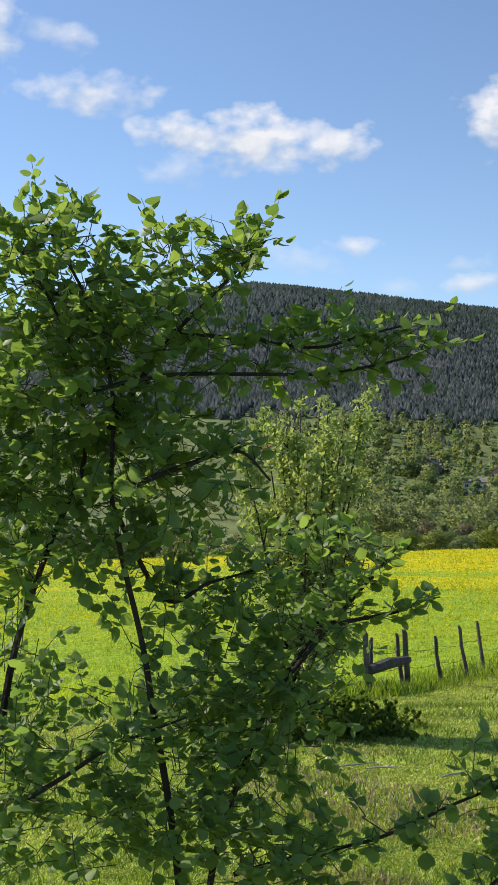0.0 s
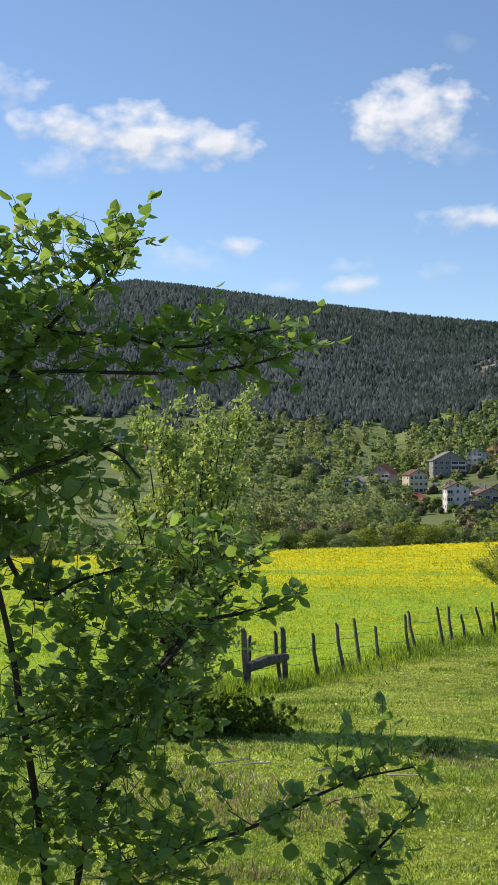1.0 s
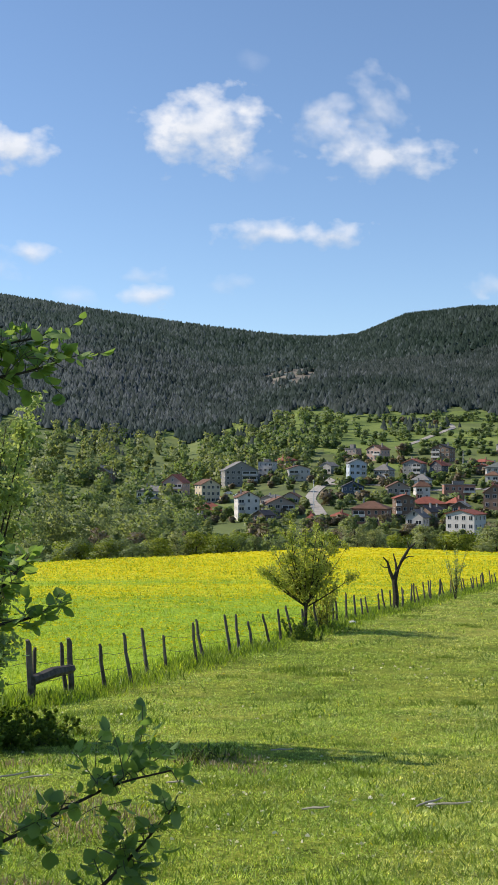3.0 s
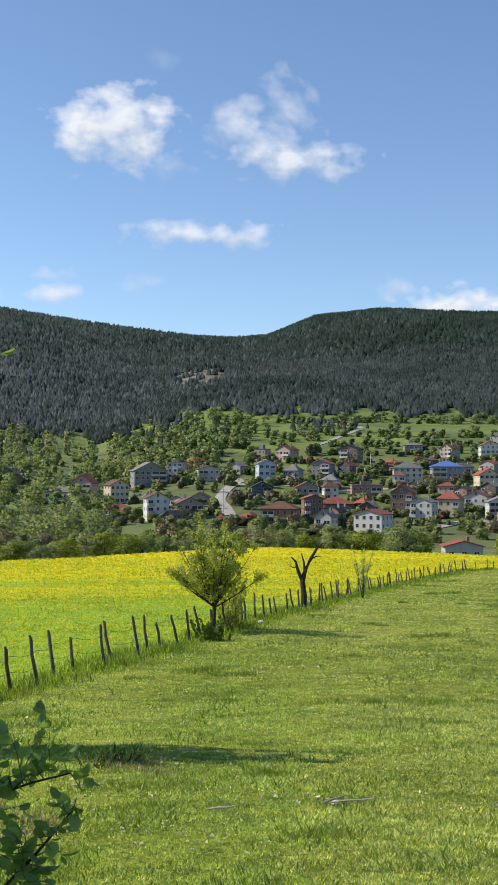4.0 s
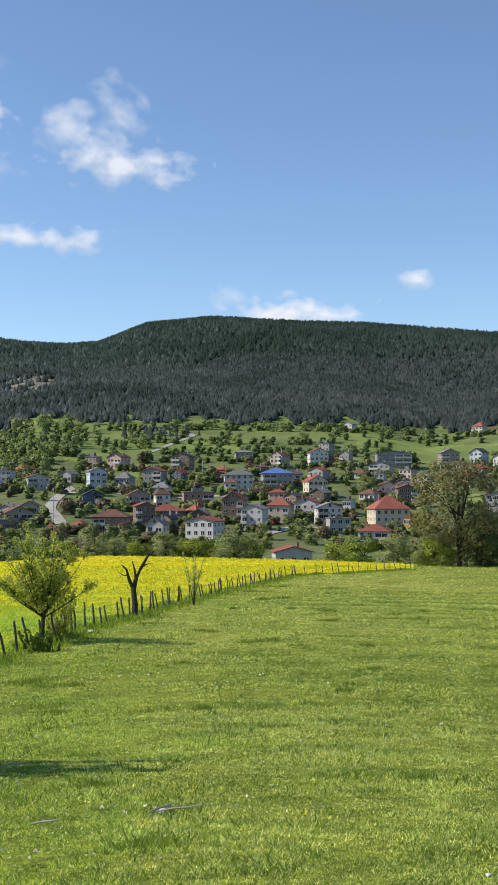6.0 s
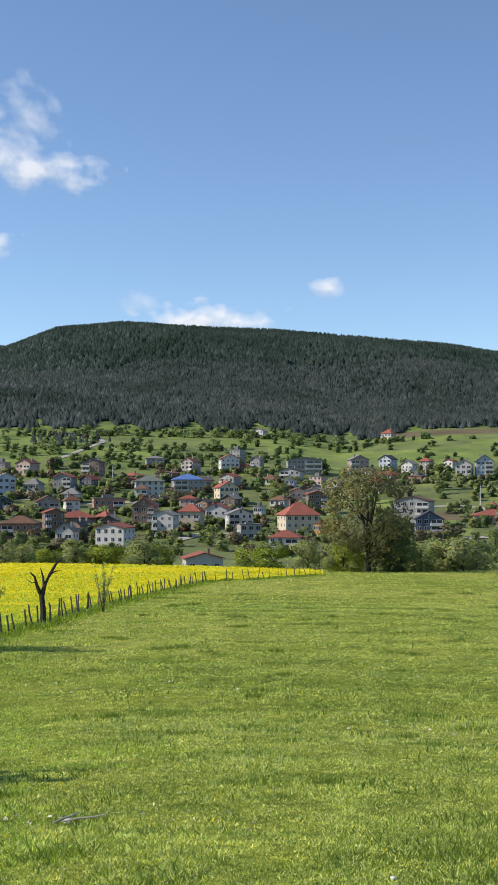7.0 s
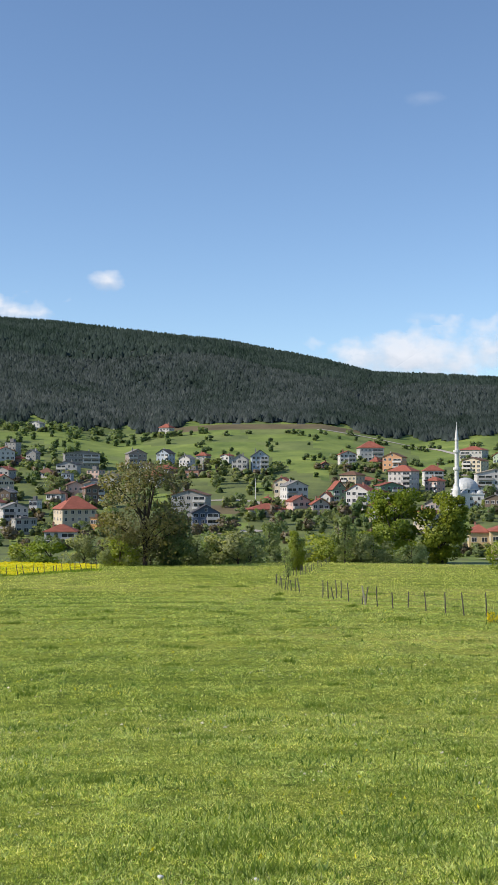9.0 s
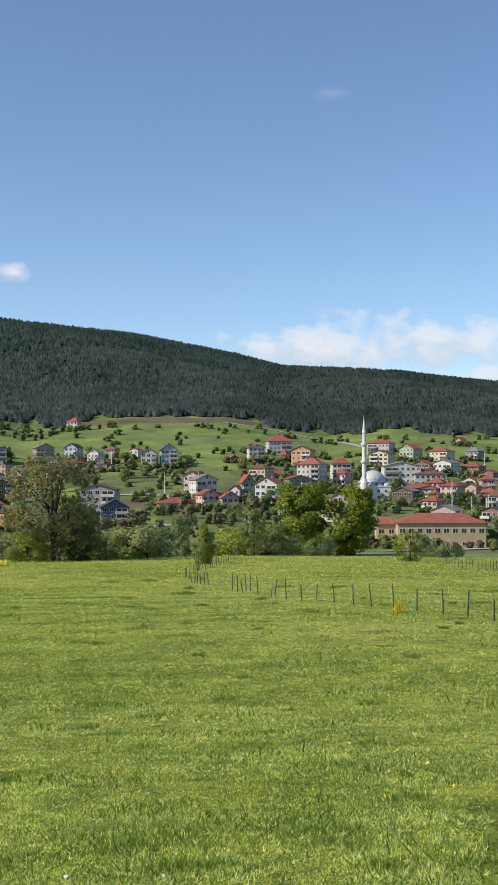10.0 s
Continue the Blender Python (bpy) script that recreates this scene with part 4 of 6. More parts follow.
for bx, by, bh, bw, bs in ((0.75, 17.1, 0.9, 1.9, 61), (1.35, 17.4, 0.8, 1.7, 62), (0.1, 17.0, 1.1, 2.0, 63), (2.1, 18.2, 0.6, 1.5, 64), (1.7, 19.4, 0.7, 1.6, 65), (-0.8, 17.2, 1.2, 2.0, 66), (0.9, 20.3, 1.0, 1.8, 67)):
    shoot_tree("bush", bx, by, 0.62 * bh, bw, 12, 6000, 0.045, M_RANK, "low dark green bramble on the bank below the fence", "bush", bs, 0.3, 0.05, 0.8)
for bx, by, bh, bs in ((3.7, 13.9, 0.24, 71), (3.45, 13.7, 0.2, 72), (4.0, 14.1, 0.18, 73)):
    shoot_tree("thistle", bx, by, bh, 0.5, 14, 200, 0.025, M_RANK, "dark upright thistle stalks in the pasture", "weed", bs, 0.9, 0.2, 0.2)


# ---- village ----


def window_mesh(w, h):
    bm = bmesh.new()
    t = 0.07
    for x0, x1, z0, z1 in ((-w / 2, w / 2, 0, t), (-w / 2, w / 2, h - t, h), (-w / 2, -w / 2 + t, t, h - t), (w / 2 - t, w / 2, t, h - t), (-t / 2, t / 2, t, h - t)):
        box(bm, x0, x1, -0.07, 0.02, z0, z1)
    me = bpy.data.meshes.new("window")
    bm.to_mesh(me)
    bm.free()
    me.materials.append(M_FRAME)
    bm = bmesh.new()
    box(bm, -w / 2 + 0.03, w / 2 - 0.03, -0.03, 0.01, 0.03, h - 0.03)
    pane = bpy.data.meshes.new("pane")
    bm.to_mesh(pane)
    bm.free()
    pane.materials.append(M_PANE)
    return me, pane


WINDOWS = [window_mesh(1.3, 1.45), window_mesh(1.7, 1.5), window_mesh(1.0, 1.35)]
ROOF_WORD = dict(red="red tiled", brown="brown tiled", grey="grey", dark="dark", blue="blue sheet-metal", slate="grey-green", white="white", beige="beige")
WALL_WORD = dict(white="white rendered", cream="cream rendered", pink="pink rendered", pinkgrey="dusky pink", concrete="bare grey concrete", grey="grey rendered", dark="dark grey", brown="brown",
                 wood="dark timber", brick="red brick", navy="dark blue and white", pale="pale blue-white", orange="orange brick", peach="peach-coloured", green="green rendered", mint="mint-green", yellow="yellow rendered")
HRND = random.Random(3)
HOMES = []


def gable_roof(bm, w, d, z, rise, over=0.55, thick=0.22):
    """Two thick slopes, ridge front to back."""
    x, y0, y1 = w / 2 + over, -d / 2 - over, d / 2 + over
    lo = z - rise * over / (w / 2)
    rings = []
    for y in (y0, y1):
        rings.append([bm.verts.new(p) for p in ((-x, y, lo), (0, y, z + rise), (x, y, lo), (x, y, lo + thick), (0, y, z + rise + thick), (-x, y, lo + thick))])
    a, b = rings
    for f in ((a[0], a[1], a[4], a[5]), (a[1], a[2], a[3], a[4]), (b[5], b[4], b[1], b[0]), (b[4], b[3], b[2], b[1])):
        bm.faces.new(f)
    for i in range(6):
        j = (i + 1) % 6
        bm.faces.new((a[j], a[i], b[i], b[j]))


def hip_roof(bm, w, d, z, rise, over=0.6, thick=0.2):
    x, y = w / 2 + over, d / 2 + over
    rx, ry = max(0.0, x - y), max(0.0, y - x)
    low = [bm.verts.new((sx * x, sy * y, z - 0.02)) for sx, sy in ((-1, -1), (1, -1), (1, 1), (-1, 1))]
    mid = [bm.verts.new((sx * x, sy * y, z + thick)) for sx, sy in ((-1, -1), (1, -1), (1, 1), (-1, 1))]
    r0, r1 = bm.verts.new((-rx, -ry, z + rise + thick)), bm.verts.new((rx + 0.01, ry + 0.01, z + rise + thick))
    bm.faces.new(low[::-1])
    for i in range(4):
        j = (i + 1) % 4
        bm.faces.new((low[i], low[j], mid[j], mid[i]))
    if rx >= ry:
        fs = ((mid[0], mid[1], r1, r0), (mid[1], mid[2], r1), (mid[2], mid[3], r0, r1), (mid[3], mid[0], r0))
    else:
        fs = ((mid[0], mid[1], r0), (mid[1], mid[2], r1, r0), (mid[2], mid[3], r1), (mid[3], mid[0], r0, r1))
    for f in fs:
        bm.faces.new(f)


def house(x, y, turn, w, d, tall, rise, kind, roof, wall, base, label="", floors=0, name="house"):
    """A house; its front looks along its own -y, the base is the front's foot."""
    tall, rise = (tall + 0.2 * rise, 0.75 * rise) if kind == "gable" else (tall, rise)
    h = thing(name, x, y, base, label or f"{WALL_WORD[wall]} village house with a {ROOF_WORD[roof]} {'flat' if kind == 'flat' else 'pitched'} roof", "house", "village houses", turn)
    HOMES.append((x, y, w, d))
    bm = bmesh.new()
    deep = 4.0
    if kind == "gable":
        front = [bm.verts.new(p) for p in ((-w / 2, -d / 2, -deep), (w / 2, -d / 2, -deep), (w / 2, -d / 2, tall), (0, -d / 2, tall + rise), (-w / 2, -d / 2, tall))]
        back = [bm.verts.new((v.co.x, d / 2, v.co.z)) for v in front]
        bm.faces.new(front)
        bm.faces.new(back[::-1])
        for i in range(5):
            j = (i + 1) % 5
            bm.faces.new((front[j], front[i], back[i], back[j]))
    else:
        box(bm, -w / 2, w / 2, -d / 2, d / 2, -deep, tall)
    part("wall", bm, WALLS[wall], h)
    bm = bmesh.new()
    if kind == "gable":
        gable_roof(bm, w, d, tall, rise)
    elif kind == "hip":
        hip_roof(bm, w, d, tall, rise)
    else:
        box(bm, -w / 2 - 0.3, w / 2 + 0.3, -d / 2 - 0.3, d / 2 + 0.3, tall - 0.02, tall + 0.25)
        box(bm, -w * 0.2, w * 0.15, -d * 0.2, d * 0.2, tall + 0.25, tall + 0.25 + max(0.6, rise))
    rf = part("roof", bm, ROOFS[roof], h)
    if kind != "flat":
        bm = bmesh.new()
        cx = w * HRND.uniform(0.12, 0.28) * HRND.choice((-1, 1))
        box(bm, cx - 0.3, cx + 0.3, -0.3, 0.3, tall + rise * 0.3, tall + rise + 0.9)
        box(bm, cx - 0.38, cx + 0.38, -0.38, 0.38, tall + rise + 0.9, tall + rise + 1.0)
        part("chimney", bm, WALLS["brick" if roof == "red" else "concrete"], rf)
    floors = floors or max(1, round(tall / 2.9))
    step = tall / floors
    balconies = name == "house" and floors >= 2 and w > 6.2 and HRND.random() < 0.85
    side = 1 if turn + math.degrees(math.atan2(x, y)) < 0 else -1
    cols = max(2, round(w / 2.7))
    bal = set(range(cols // 2)) if HRND.random() < 0.5 else set(range(cols - cols // 2, cols))
    for fl in range(floors):
        z = fl * step + min(0.95, step * 0.32)
        win = WINDOWS[HRND.randrange(3)]
        for c in range(cols):
            if balconies and fl and c in bal:
                continue
            wx = -w / 2 + w * (c + 0.5) / cols
            o = part("window", win[0], None, h, place=pose(wx, -d / 2, z))
            part("pane", win[1], None, o)
        n = max(2, round(d / 3.4))
        for c in range(n):
            wy = -d / 2 + d * (c + 0.5) / n
            o = part("window", WINDOWS[2][0], None, h, place=pose(side * w / 2, wy, z, 0, 0, 90 * side))
            part("pane", WINDOWS[2][1], None, o)
        if balconies and fl:
            x0, x1 = -w / 2 + w * min(bal) / cols + 0.2, -w / 2 + w * (max(bal) + 1) / cols - 0.2
            bm = bmesh.new()
            zz = fl * step
            box(bm, x0, x1, -d / 2 - 1.3, -d / 2 + 0.01, zz - 0.15, zz)
            box(bm, x0, x1, -d / 2 - 1.3, -d / 2 - 1.2, zz, zz + 0.95)
            box(bm, x0, x0 + 0.1, -d / 2 - 1.2, -d / 2 + 0.01, zz, zz + 0.95)
            box(bm, x1 - 0.1, x1, -d / 2 - 1.2, -d / 2 + 0.01, zz, zz + 0.95)
            part("balcony", bm, WALLS["white" if wall != "white" else "grey"], h)
            # wide dark pane imitates the shade of a recess behind the balcony
            o = part("loggia_shade", WINDOWS[1][0], None, h, place=pose((x0 + x1) / 2, -d / 2, zz + 0.05) @ Matrix.Diagonal(((x1 - x0 - 0.5) / 1.7, 1, 1.42, 1)))
            part("pane", WINDOWS[1][1], None, o)
    if kind == "gable" and rise > 2:
        o = part("window", WINDOWS[2][0], None, h, place=pose(0, -d / 2, tall + rise * 0.15))
        part("pane", WINDOWS[2][1], None, o)
    return h


house(45.1, 704.2, -18, 8.7, 7.4, 6.2, 4.1, "gable", "red", "brown", 8.9)
house(99.8, 621.1, -35, 13.2, 11.2, 4.0, 5.2, "gable", "grey", "brown", -3.2)
house(14.7, 673.3, 9, 9.2, 7.9, 4.6, 3.3, "gable", "red", "grey", 4.6)
house(-1.0, 758.7, -26, 9.0, 7.6, 4.4, 3.7, "gable", "dark", "grey", 15.9)
house(110.2, 535.7, -24, 14.2, 12.1, 6.4, 2.9, "hip", "grey", "white", -13.1)
house(124.8, 553.5, -37, 10.5, 8.9, 8.3, 5.0, "gable", "red", "pink", -11.8)
house(135.2, 532.7, 10, 9.5, 8.1, 8.3, 3.2, "gable", "brown", "cream", -12.2)
house(123.9, 483.2, -4, 11.7, 10.0, 2.2, 3.1, "hip", "red", "pink", -16.1)
house(111.8, 452.3, -4, 5.6, 6.0, 2.7, 1.4, "gable", "grey", "wood", -18.3)
house(165.5, 585.5, -4, 17.3, 14.7, 7.1, 5.9, "gable", "grey", "concrete", -4.6)
house(131.5, 452.7, -4, 8.9, 7.6, 8.5, 3.0, "gable", "brown", "white", -16.8)
house(143.4, 446.7, -8, 11.4, 9.7, 5.0, 3.6, "gable", "brown", "pinkgrey", -15.8)
house(160.7, 482.6, -32, 7.1, 6.1, 3.0, 2.5, "gable", "brown", "pinkgrey", -11.5)
house(127.6, 416.1, -55, 5.5, 6.0, 4.7, 2.1, "gable", "dark", "wood", -18.6)
house(182.0, 587.3, -37, 8.3, 7.0, 8.7, 1.5, "flat", "grey", "white", -0.6)
house(197.7, 603.9, -50, 9.0, 7.7, 4.9, 2.5, "hip", "red", "brown", 4.3)
house(189.2, 558.5, -9, 11.1, 9.4, 5.7, 2.3, "gable", "brown", "white", -1.6)
house(212.7, 576.8, -58, 7.7, 6.6, 3.6, 2.4, "gable", "grey", "concrete", 2.2)
house(215.2, 543.9, -8, 8.7, 7.4, 9.4, 2.6, "gable", "grey", "pale", -2.4)
house(194.3, 495.5, -17, 9.5, 8.1, 4.6, 3.1, "gable", "dark", "navy", -8.9)
house(245.5, 625.5, -53, 7.3, 6.2, 6.2, 2.3, "flat", "grey", "pinkgrey", 10.4)
house(257.2, 616.2, -61, 10.1, 8.6, 6.2, 3.2, "gable", "brown", "pink", 9.4)
house(229.1, 540.8, -49, 8.1, 6.9, 6.0, 3.1, "hip", "grey", "concrete", -2.1)
house(209.9, 480.2, -16, 9.9, 8.4, 5.6, 3.3, "gable", "brown", "pinkgrey", -10.0)
house(249.3, 548.6, -44, 10.0, 8.5, 7.3, 2.6, "gable", "red", "concrete", -0.1)
house(261.2, 545.0, -58, 7.2, 6.2, 5.9, 3.2, "gable", "red", "dark", 0.2)
house(290.8, 601.3, -46, 10.8, 9.2, 7.1, 3.2, "gable", "dark", "brown", 9.1)
house(237.6, 514.6, -39, 8.2, 7.0, 4.1, 2.8, "hip", "grey", "white", -4.9)
house(237.5, 475.2, -21, 13.8, 11.7, 6.9, 1.5, "flat", "grey", "brick", -9.5)
house(206.0, 441.1, -19, 14.8, 12.5, 3.8, 2.8, "hip", "red", "brown", -14.0)
house(216.2, 434.5, -64, 5.2, 6.0, 4.2, 2.4, "hip", "red", "brown", -14.0)
house(170.3, 414.2, -32, 13.4, 11.4, 5.8, 2.8, "hip", "brown", "brick", -17.1)
house(170.3, 372.2, -47, 6.4, 6.0, 6.0, 3.2, "gable", "grey", "white", -19.5)
house(182.1, 358.7, -53, 10.6, 9.0, 8.0, 1.9, "gable", "red", "white", -19.9)
house(146.9, 416.0, -33, 3.3, 6.0, 2.1, 2.1, "hip", "red", "brick", -17.4)
house(158.2, 416.1, -53, 5.0, 6.0, 2.8, 1.7, "hip", "red", "cream", -17.1)
house(361.9, 794.5, -21, 19.1, 16.2, 1.7, 0.8, "flat", "white", "white", 41.4)
house(341.2, 620.1, -23, 10.8, 9.2, 5.2, 1.7, "hip", "grey", "concrete", 14.8)
house(346.6, 586.0, -69, 8.8, 7.5, 6.6, 3.3, "gable", "brown", "pinkgrey", 10.3)
house(371.4, 583.3, -22, 11.0, 9.3, 7.4, 3.4, "gable", "red", "white", 11.5)
house(400.6, 619.0, -65, 7.7, 6.6, 7.9, 2.2, "flat", "grey", "concrete", 18.5)
house(378.4, 578.2, -53, 7.1, 6.0, 4.0, 1.3, "hip", "red", "brown", 11.5)
house(385.6, 574.3, -60, 6.3, 6.0, 6.7, 2.7, "gable", "grey", "concrete", 11.5)
house(283.1, 520.1, -25, 14.4, 12.2, 7.7, 2.9, "hip", "slate", "white", -2.2)
house(300.1, 510.7, -24, 15.1, 12.8, 8.6, 2.9, "hip", "blue", "concrete", -2.4)
house(302.3, 477.1, -12, 9.8, 8.3, 7.7, 3.8, "gable", "red", "cream", -6.0)
house(334.0, 523.2, -65, 8.8, 7.5, 6.0, 2.4, "gable", "red", "concrete", 1.6)
house(227.0, 420.5, -38, 9.0, 7.7, 8.8, 4.2, "gable", "red", "brown", -14.8)
house(221.6, 393.7, -49, 8.7, 7.4, 8.1, 2.2, "gable", "grey", "white", -16.9)
house(244.4, 412.6, -45, 9.1, 7.7, 7.0, 3.0, "hip", "red", "cream", -14.7)
house(260.8, 418.0, -46, 9.3, 7.9, 6.5, 2.9, "gable", "red", "white", -13.7)
house(255.5, 393.6, -23, 10.0, 8.5, 6.8, 2.7, "gable", "grey", "white", -15.8)
house(283.6, 420.2, -54, 3.6, 6.0, 6.4, 1.5, "flat", "grey", "white", -12.4)
house(151.5, 250.0, -23, 9.2, 7.8, 3.3, 1.7, "gable", "red", "grey", -19.2)
house(319.9, 565.5, -62, 10.9, 9.3, 4.1, 1.6, "gable", "brown", "brown", 5.9)
house(304.1, 578.8, -66, 10.2, 8.6, 2.2, 1.6, "hip", "red", "brown", 6.8)
house(412.3, 563.4, -30, 20.6, 14.0, 8.1, 2.0, "gable", "grey", "concrete", 10.3)
house(390.5, 519.9, -69, 7.8, 6.6, 5.1, 1.9, "flat", "grey", "pink", 3.4)
house(386.4, 540.0, -50, 11.8, 10.0, 4.8, 2.6, "gable", "dark", "grey", 6.4)
house(358.9, 502.4, -50, 5.1, 6.0, 6.0, 1.2, "flat", "grey", "pale", 0.4)
house(332.4, 459.8, -22, 7.7, 6.6, 6.1, 2.5, "gable", "brown", "pink", -6.4)
house(335.5, 447.7, -51, 8.5, 7.3, 8.4, 1.6, "gable", "grey", "white", -7.9)
house(371.6, 481.0, -58, 6.2, 6.0, 7.1, 2.4, "gable", "grey", "white", -2.6)
house(441.8, 548.3, -25, 11.0, 9.4, 8.5, 3.4, "gable", "grey", "pinkgrey", 10.0)
house(457.7, 539.2, -72, 8.7, 7.4, 6.9, 3.4, "gable", "dark", "pale", 11.7)
house(269.4, 371.9, -18, 13.7, 11.7, 8.2, 4.9, "hip", "red", "cream", -16.9)
house(267.1, 353.8, -69, 3.0, 6.0, 6.5, 1.1, "flat", "brown", "orange", -18.1)
house(230.5, 325.5, -43, 10.5, 8.9, 5.2, 2.3, "hip", "red", "white", -20.2)
house(394.4, 473.7, -78, 8.2, 7.0, 6.0, 3.0, "hip", "red", "white", -0.9)
house(430.1, 522.4, -77, 6.8, 6.0, 3.9, 2.6, "gable", "brown", "grey", 6.7)
house(426.0, 502.4, -72, 11.1, 9.4, 4.8, 2.2, "hip", "red", "brown", 4.6)
house(571.0, 671.9, -72, 8.9, 7.6, 6.0, 3.0, "hip", "red", "white", 37.2)
house(491.3, 727.2, -66, 8.9, 7.5, 5.1, 2.1, "gable", "grey", "white", 40.0)
house(451.9, 512.9, -73, 7.4, 6.3, 6.3, 2.7, "gable", "grey", "white", 9.0)
house(474.0, 523.1, -68, 6.7, 6.0, 5.1, 2.1, "hip", "red", "concrete", 12.9)
house(433.2, 485.3, -68, 8.4, 7.2, 4.1, 2.2, "flat", "grey", "brick", 4.5)
house(475.1, 503.0, -75, 6.0, 6.0, 6.1, 1.3, "gable", "red", "white", 11.3)
house(457.2, 473.1, -52, 8.9, 7.6, 7.7, 3.8, "gable", "grey", "white", 6.4)
house(466.1, 466.7, -39, 9.5, 8.0, 9.3, 4.5, "gable", "dark", "pale", 6.6)
house(323.0, 363.7, -52, 14.5, 12.3, 10.8, 2.8, "gable", "brown", "concrete", -14.8)
house(303.6, 333.6, -38, 10.5, 9.0, 6.6, 3.9, "gable", "dark", "navy", -17.3)
house(358.6, 354.4, -40, 16.4, 13.9, 3.2, 2.4, "hip", "red", "cream", -13.0)
house(400.0, 384.2, -66, 7.0, 6.0, 8.9, 2.7, "gable", "red", "cream", -7.2)
house(390.1, 368.0, -25, 10.4, 8.9, 9.1, 3.1, "gable", "grey", "white", -9.4)
house(369.8, 346.1, -23, 8.4, 7.1, 5.7, 2.9, "gable", "red", "pink", -12.4)
house(371.6, 335.3, -36, 7.4, 6.3, 4.9, 3.2, "gable", "red", "pinkgrey", -12.9)
house(386.3, 381.6, -59, 3.8, 6.0, 2.4, 1.3, "hip", "red", "grey", -8.5)
house(509.3, 455.8, -38, 4.4, 6.0, 2.3, 1.7, "gable", "red", "brown", 10.2)
house(531.7, 457.7, -39, 9.9, 8.4, 7.2, 2.7, "gable", "red", "white", 11.2)
house(575.6, 476.0, -40, 15.3, 13.0, 8.7, 4.3, "hip", "red", "white", 15.3)
house(550.5, 436.2, -68, 12.0, 10.2, 8.9, 3.4, "gable", "brown", "peach", 7.7)
house(556.4, 455.1, -83, 5.4, 6.0, 3.1, 3.1, "hip", "red", "brick", 11.7)
house(472.9, 368.8, -76, 12.5, 10.6, 13.1, 3.2, "hip", "red", "white", -5.4)
house(526.2, 390.0, -45, 10.6, 9.0, 8.3, 3.2, "hip", "red", "white", 0.2)
house(467.0, 398.3, -82, 10.1, 8.6, 6.8, 2.1, "hip", "brown", "cream", -1.0)
house(403.3, 352.8, -29, 6.3, 6.0, 7.8, 4.7, "gable", "red", "green", -9.7)
house(407.4, 342.5, -72, 10.6, 9.0, 8.5, 3.9, "gable", "red", "white", -11.0)
house(482.0, 401.2, -40, 14.7, 12.5, 3.0, 2.1, "hip", "red", "cream", -0.2)
house(464.4, 371.7, -33, 11.9, 10.1, 5.2, 2.3, "gable", "red", "green", -5.3)
house(399.3, 354.7, -80, 5.4, 6.0, 4.7, 2.6, "gable", "red", "white", -9.7)
house(637.4, 439.1, -75, 15.2, 13.0, 6.7, 2.6, "hip", "red", "white", 16.6)
house(578.9, 397.8, -82, 12.1, 10.2, 6.8, 2.4, "gable", "brown", "cream", 7.8)
house(609.3, 397.3, -95, 10.8, 9.2, 6.7, 3.5, "gable", "red", "mint", 11.1)
house(622.7, 384.0, -84, 13.4, 11.4, 6.4, 2.5, "hip", "red", "cream", 10.3)
house(515.6, 342.6, -50, 19.3, 16.4, 9.0, 3.0, "gable", "beige", "white", -2.8)
house(566.1, 360.8, -77, 10.6, 9.0, 4.2, 3.3, "gable", "red", "brown", 3.2)
house(569.0, 347.0, -91, 11.7, 9.9, 6.5, 2.3, "gable", "grey", "white", 1.9)
house(519.4, 327.2, -53, 16.1, 13.7, 6.5, 1.5, "hip", "red", "white", -3.9)
house(648.6, 374.8, -92, 9.2, 7.9, 5.8, 2.5, "hip", "grey", "concrete", 11.1)
house(582.2, 337.4, -86, 10.8, 9.2, 4.9, 2.3, "hip", "red", "brown", 1.8)
house(476.1, 305.7, -65, 17.2, 14.7, 4.4, 2.7, "hip", "red", "white", -9.1)
house(465.8, 291.0, -96, 5.7, 6.0, 3.7, 1.1, "hip", "red", "white", -10.7)
house(472.8, 285.5, -85, 8.8, 7.5, 7.5, 1.9, "hip", "red", "pink", -10.8)
house(483.7, 280.5, -86, 5.8, 6.0, 6.2, 2.2, "gable", "red", "pink", -10.4)
house(485.4, 273.0, -75, 7.8, 6.6, 4.6, 1.9, "hip", "red", "brick", -10.9)
house(442.7, 243.9, -75, 10.0, 8.5, 8.3, 2.9, "hip", "brown", "white", -15.4)
house(723.5, 429.5, -97, 5.3, 6.0, 2.5, 3.3, "gable", "red", "white", 23.2)
house(320.8, 198.4, -52, 27.5, 14.0, 8.0, 2.9, "hip", "red", "yellow", -21.3, "long two-storey yellow school with a red hipped roof", 2, "school")
house(315.3, 215.5, -50, 6.5, 6.0, 7.8, 2.4, "hip", "red", "yellow", -21.9, "yellow school wing with a red hipped roof", 2, "school")
house(186.0, 419.7, -12, 7.5, 6.4, 8.4, 1.7, "gable", "red", "brown", -16.1)
house(272.9, 448.4, -69, 6.7, 5.7, 5.6, 1.7, "gable", "dark", "brown", -10.3)
house(486.4, 339.3, -85, 10.1, 8.6, 5.6, 2.5, "gable", "brown", "concrete", -5.9)
house(145.9, 463.6, -55, 7.8, 6.6, 5.8, 1.8, "gable", "grey", "pinkgrey", -14.6)
house(407.0, 225.1, -99, 9.8, 8.3, 5.6, 1.9, "gable", "dark", "brown", -18.0)
house(552.4, 309.9, -91, 6.5, 5.6, 5.6, 2.0, "gable", "red", "brown", -2.8)
house(493.0, 383.8, -40, 6.4, 5.4, 8.4, 2.7, "gable", "grey", "wood", -2.2)
house(327.8, 537.6, -53, 6.7, 5.7, 2.8, 2.6, "gable", "grey", "pinkgrey", 3.1)
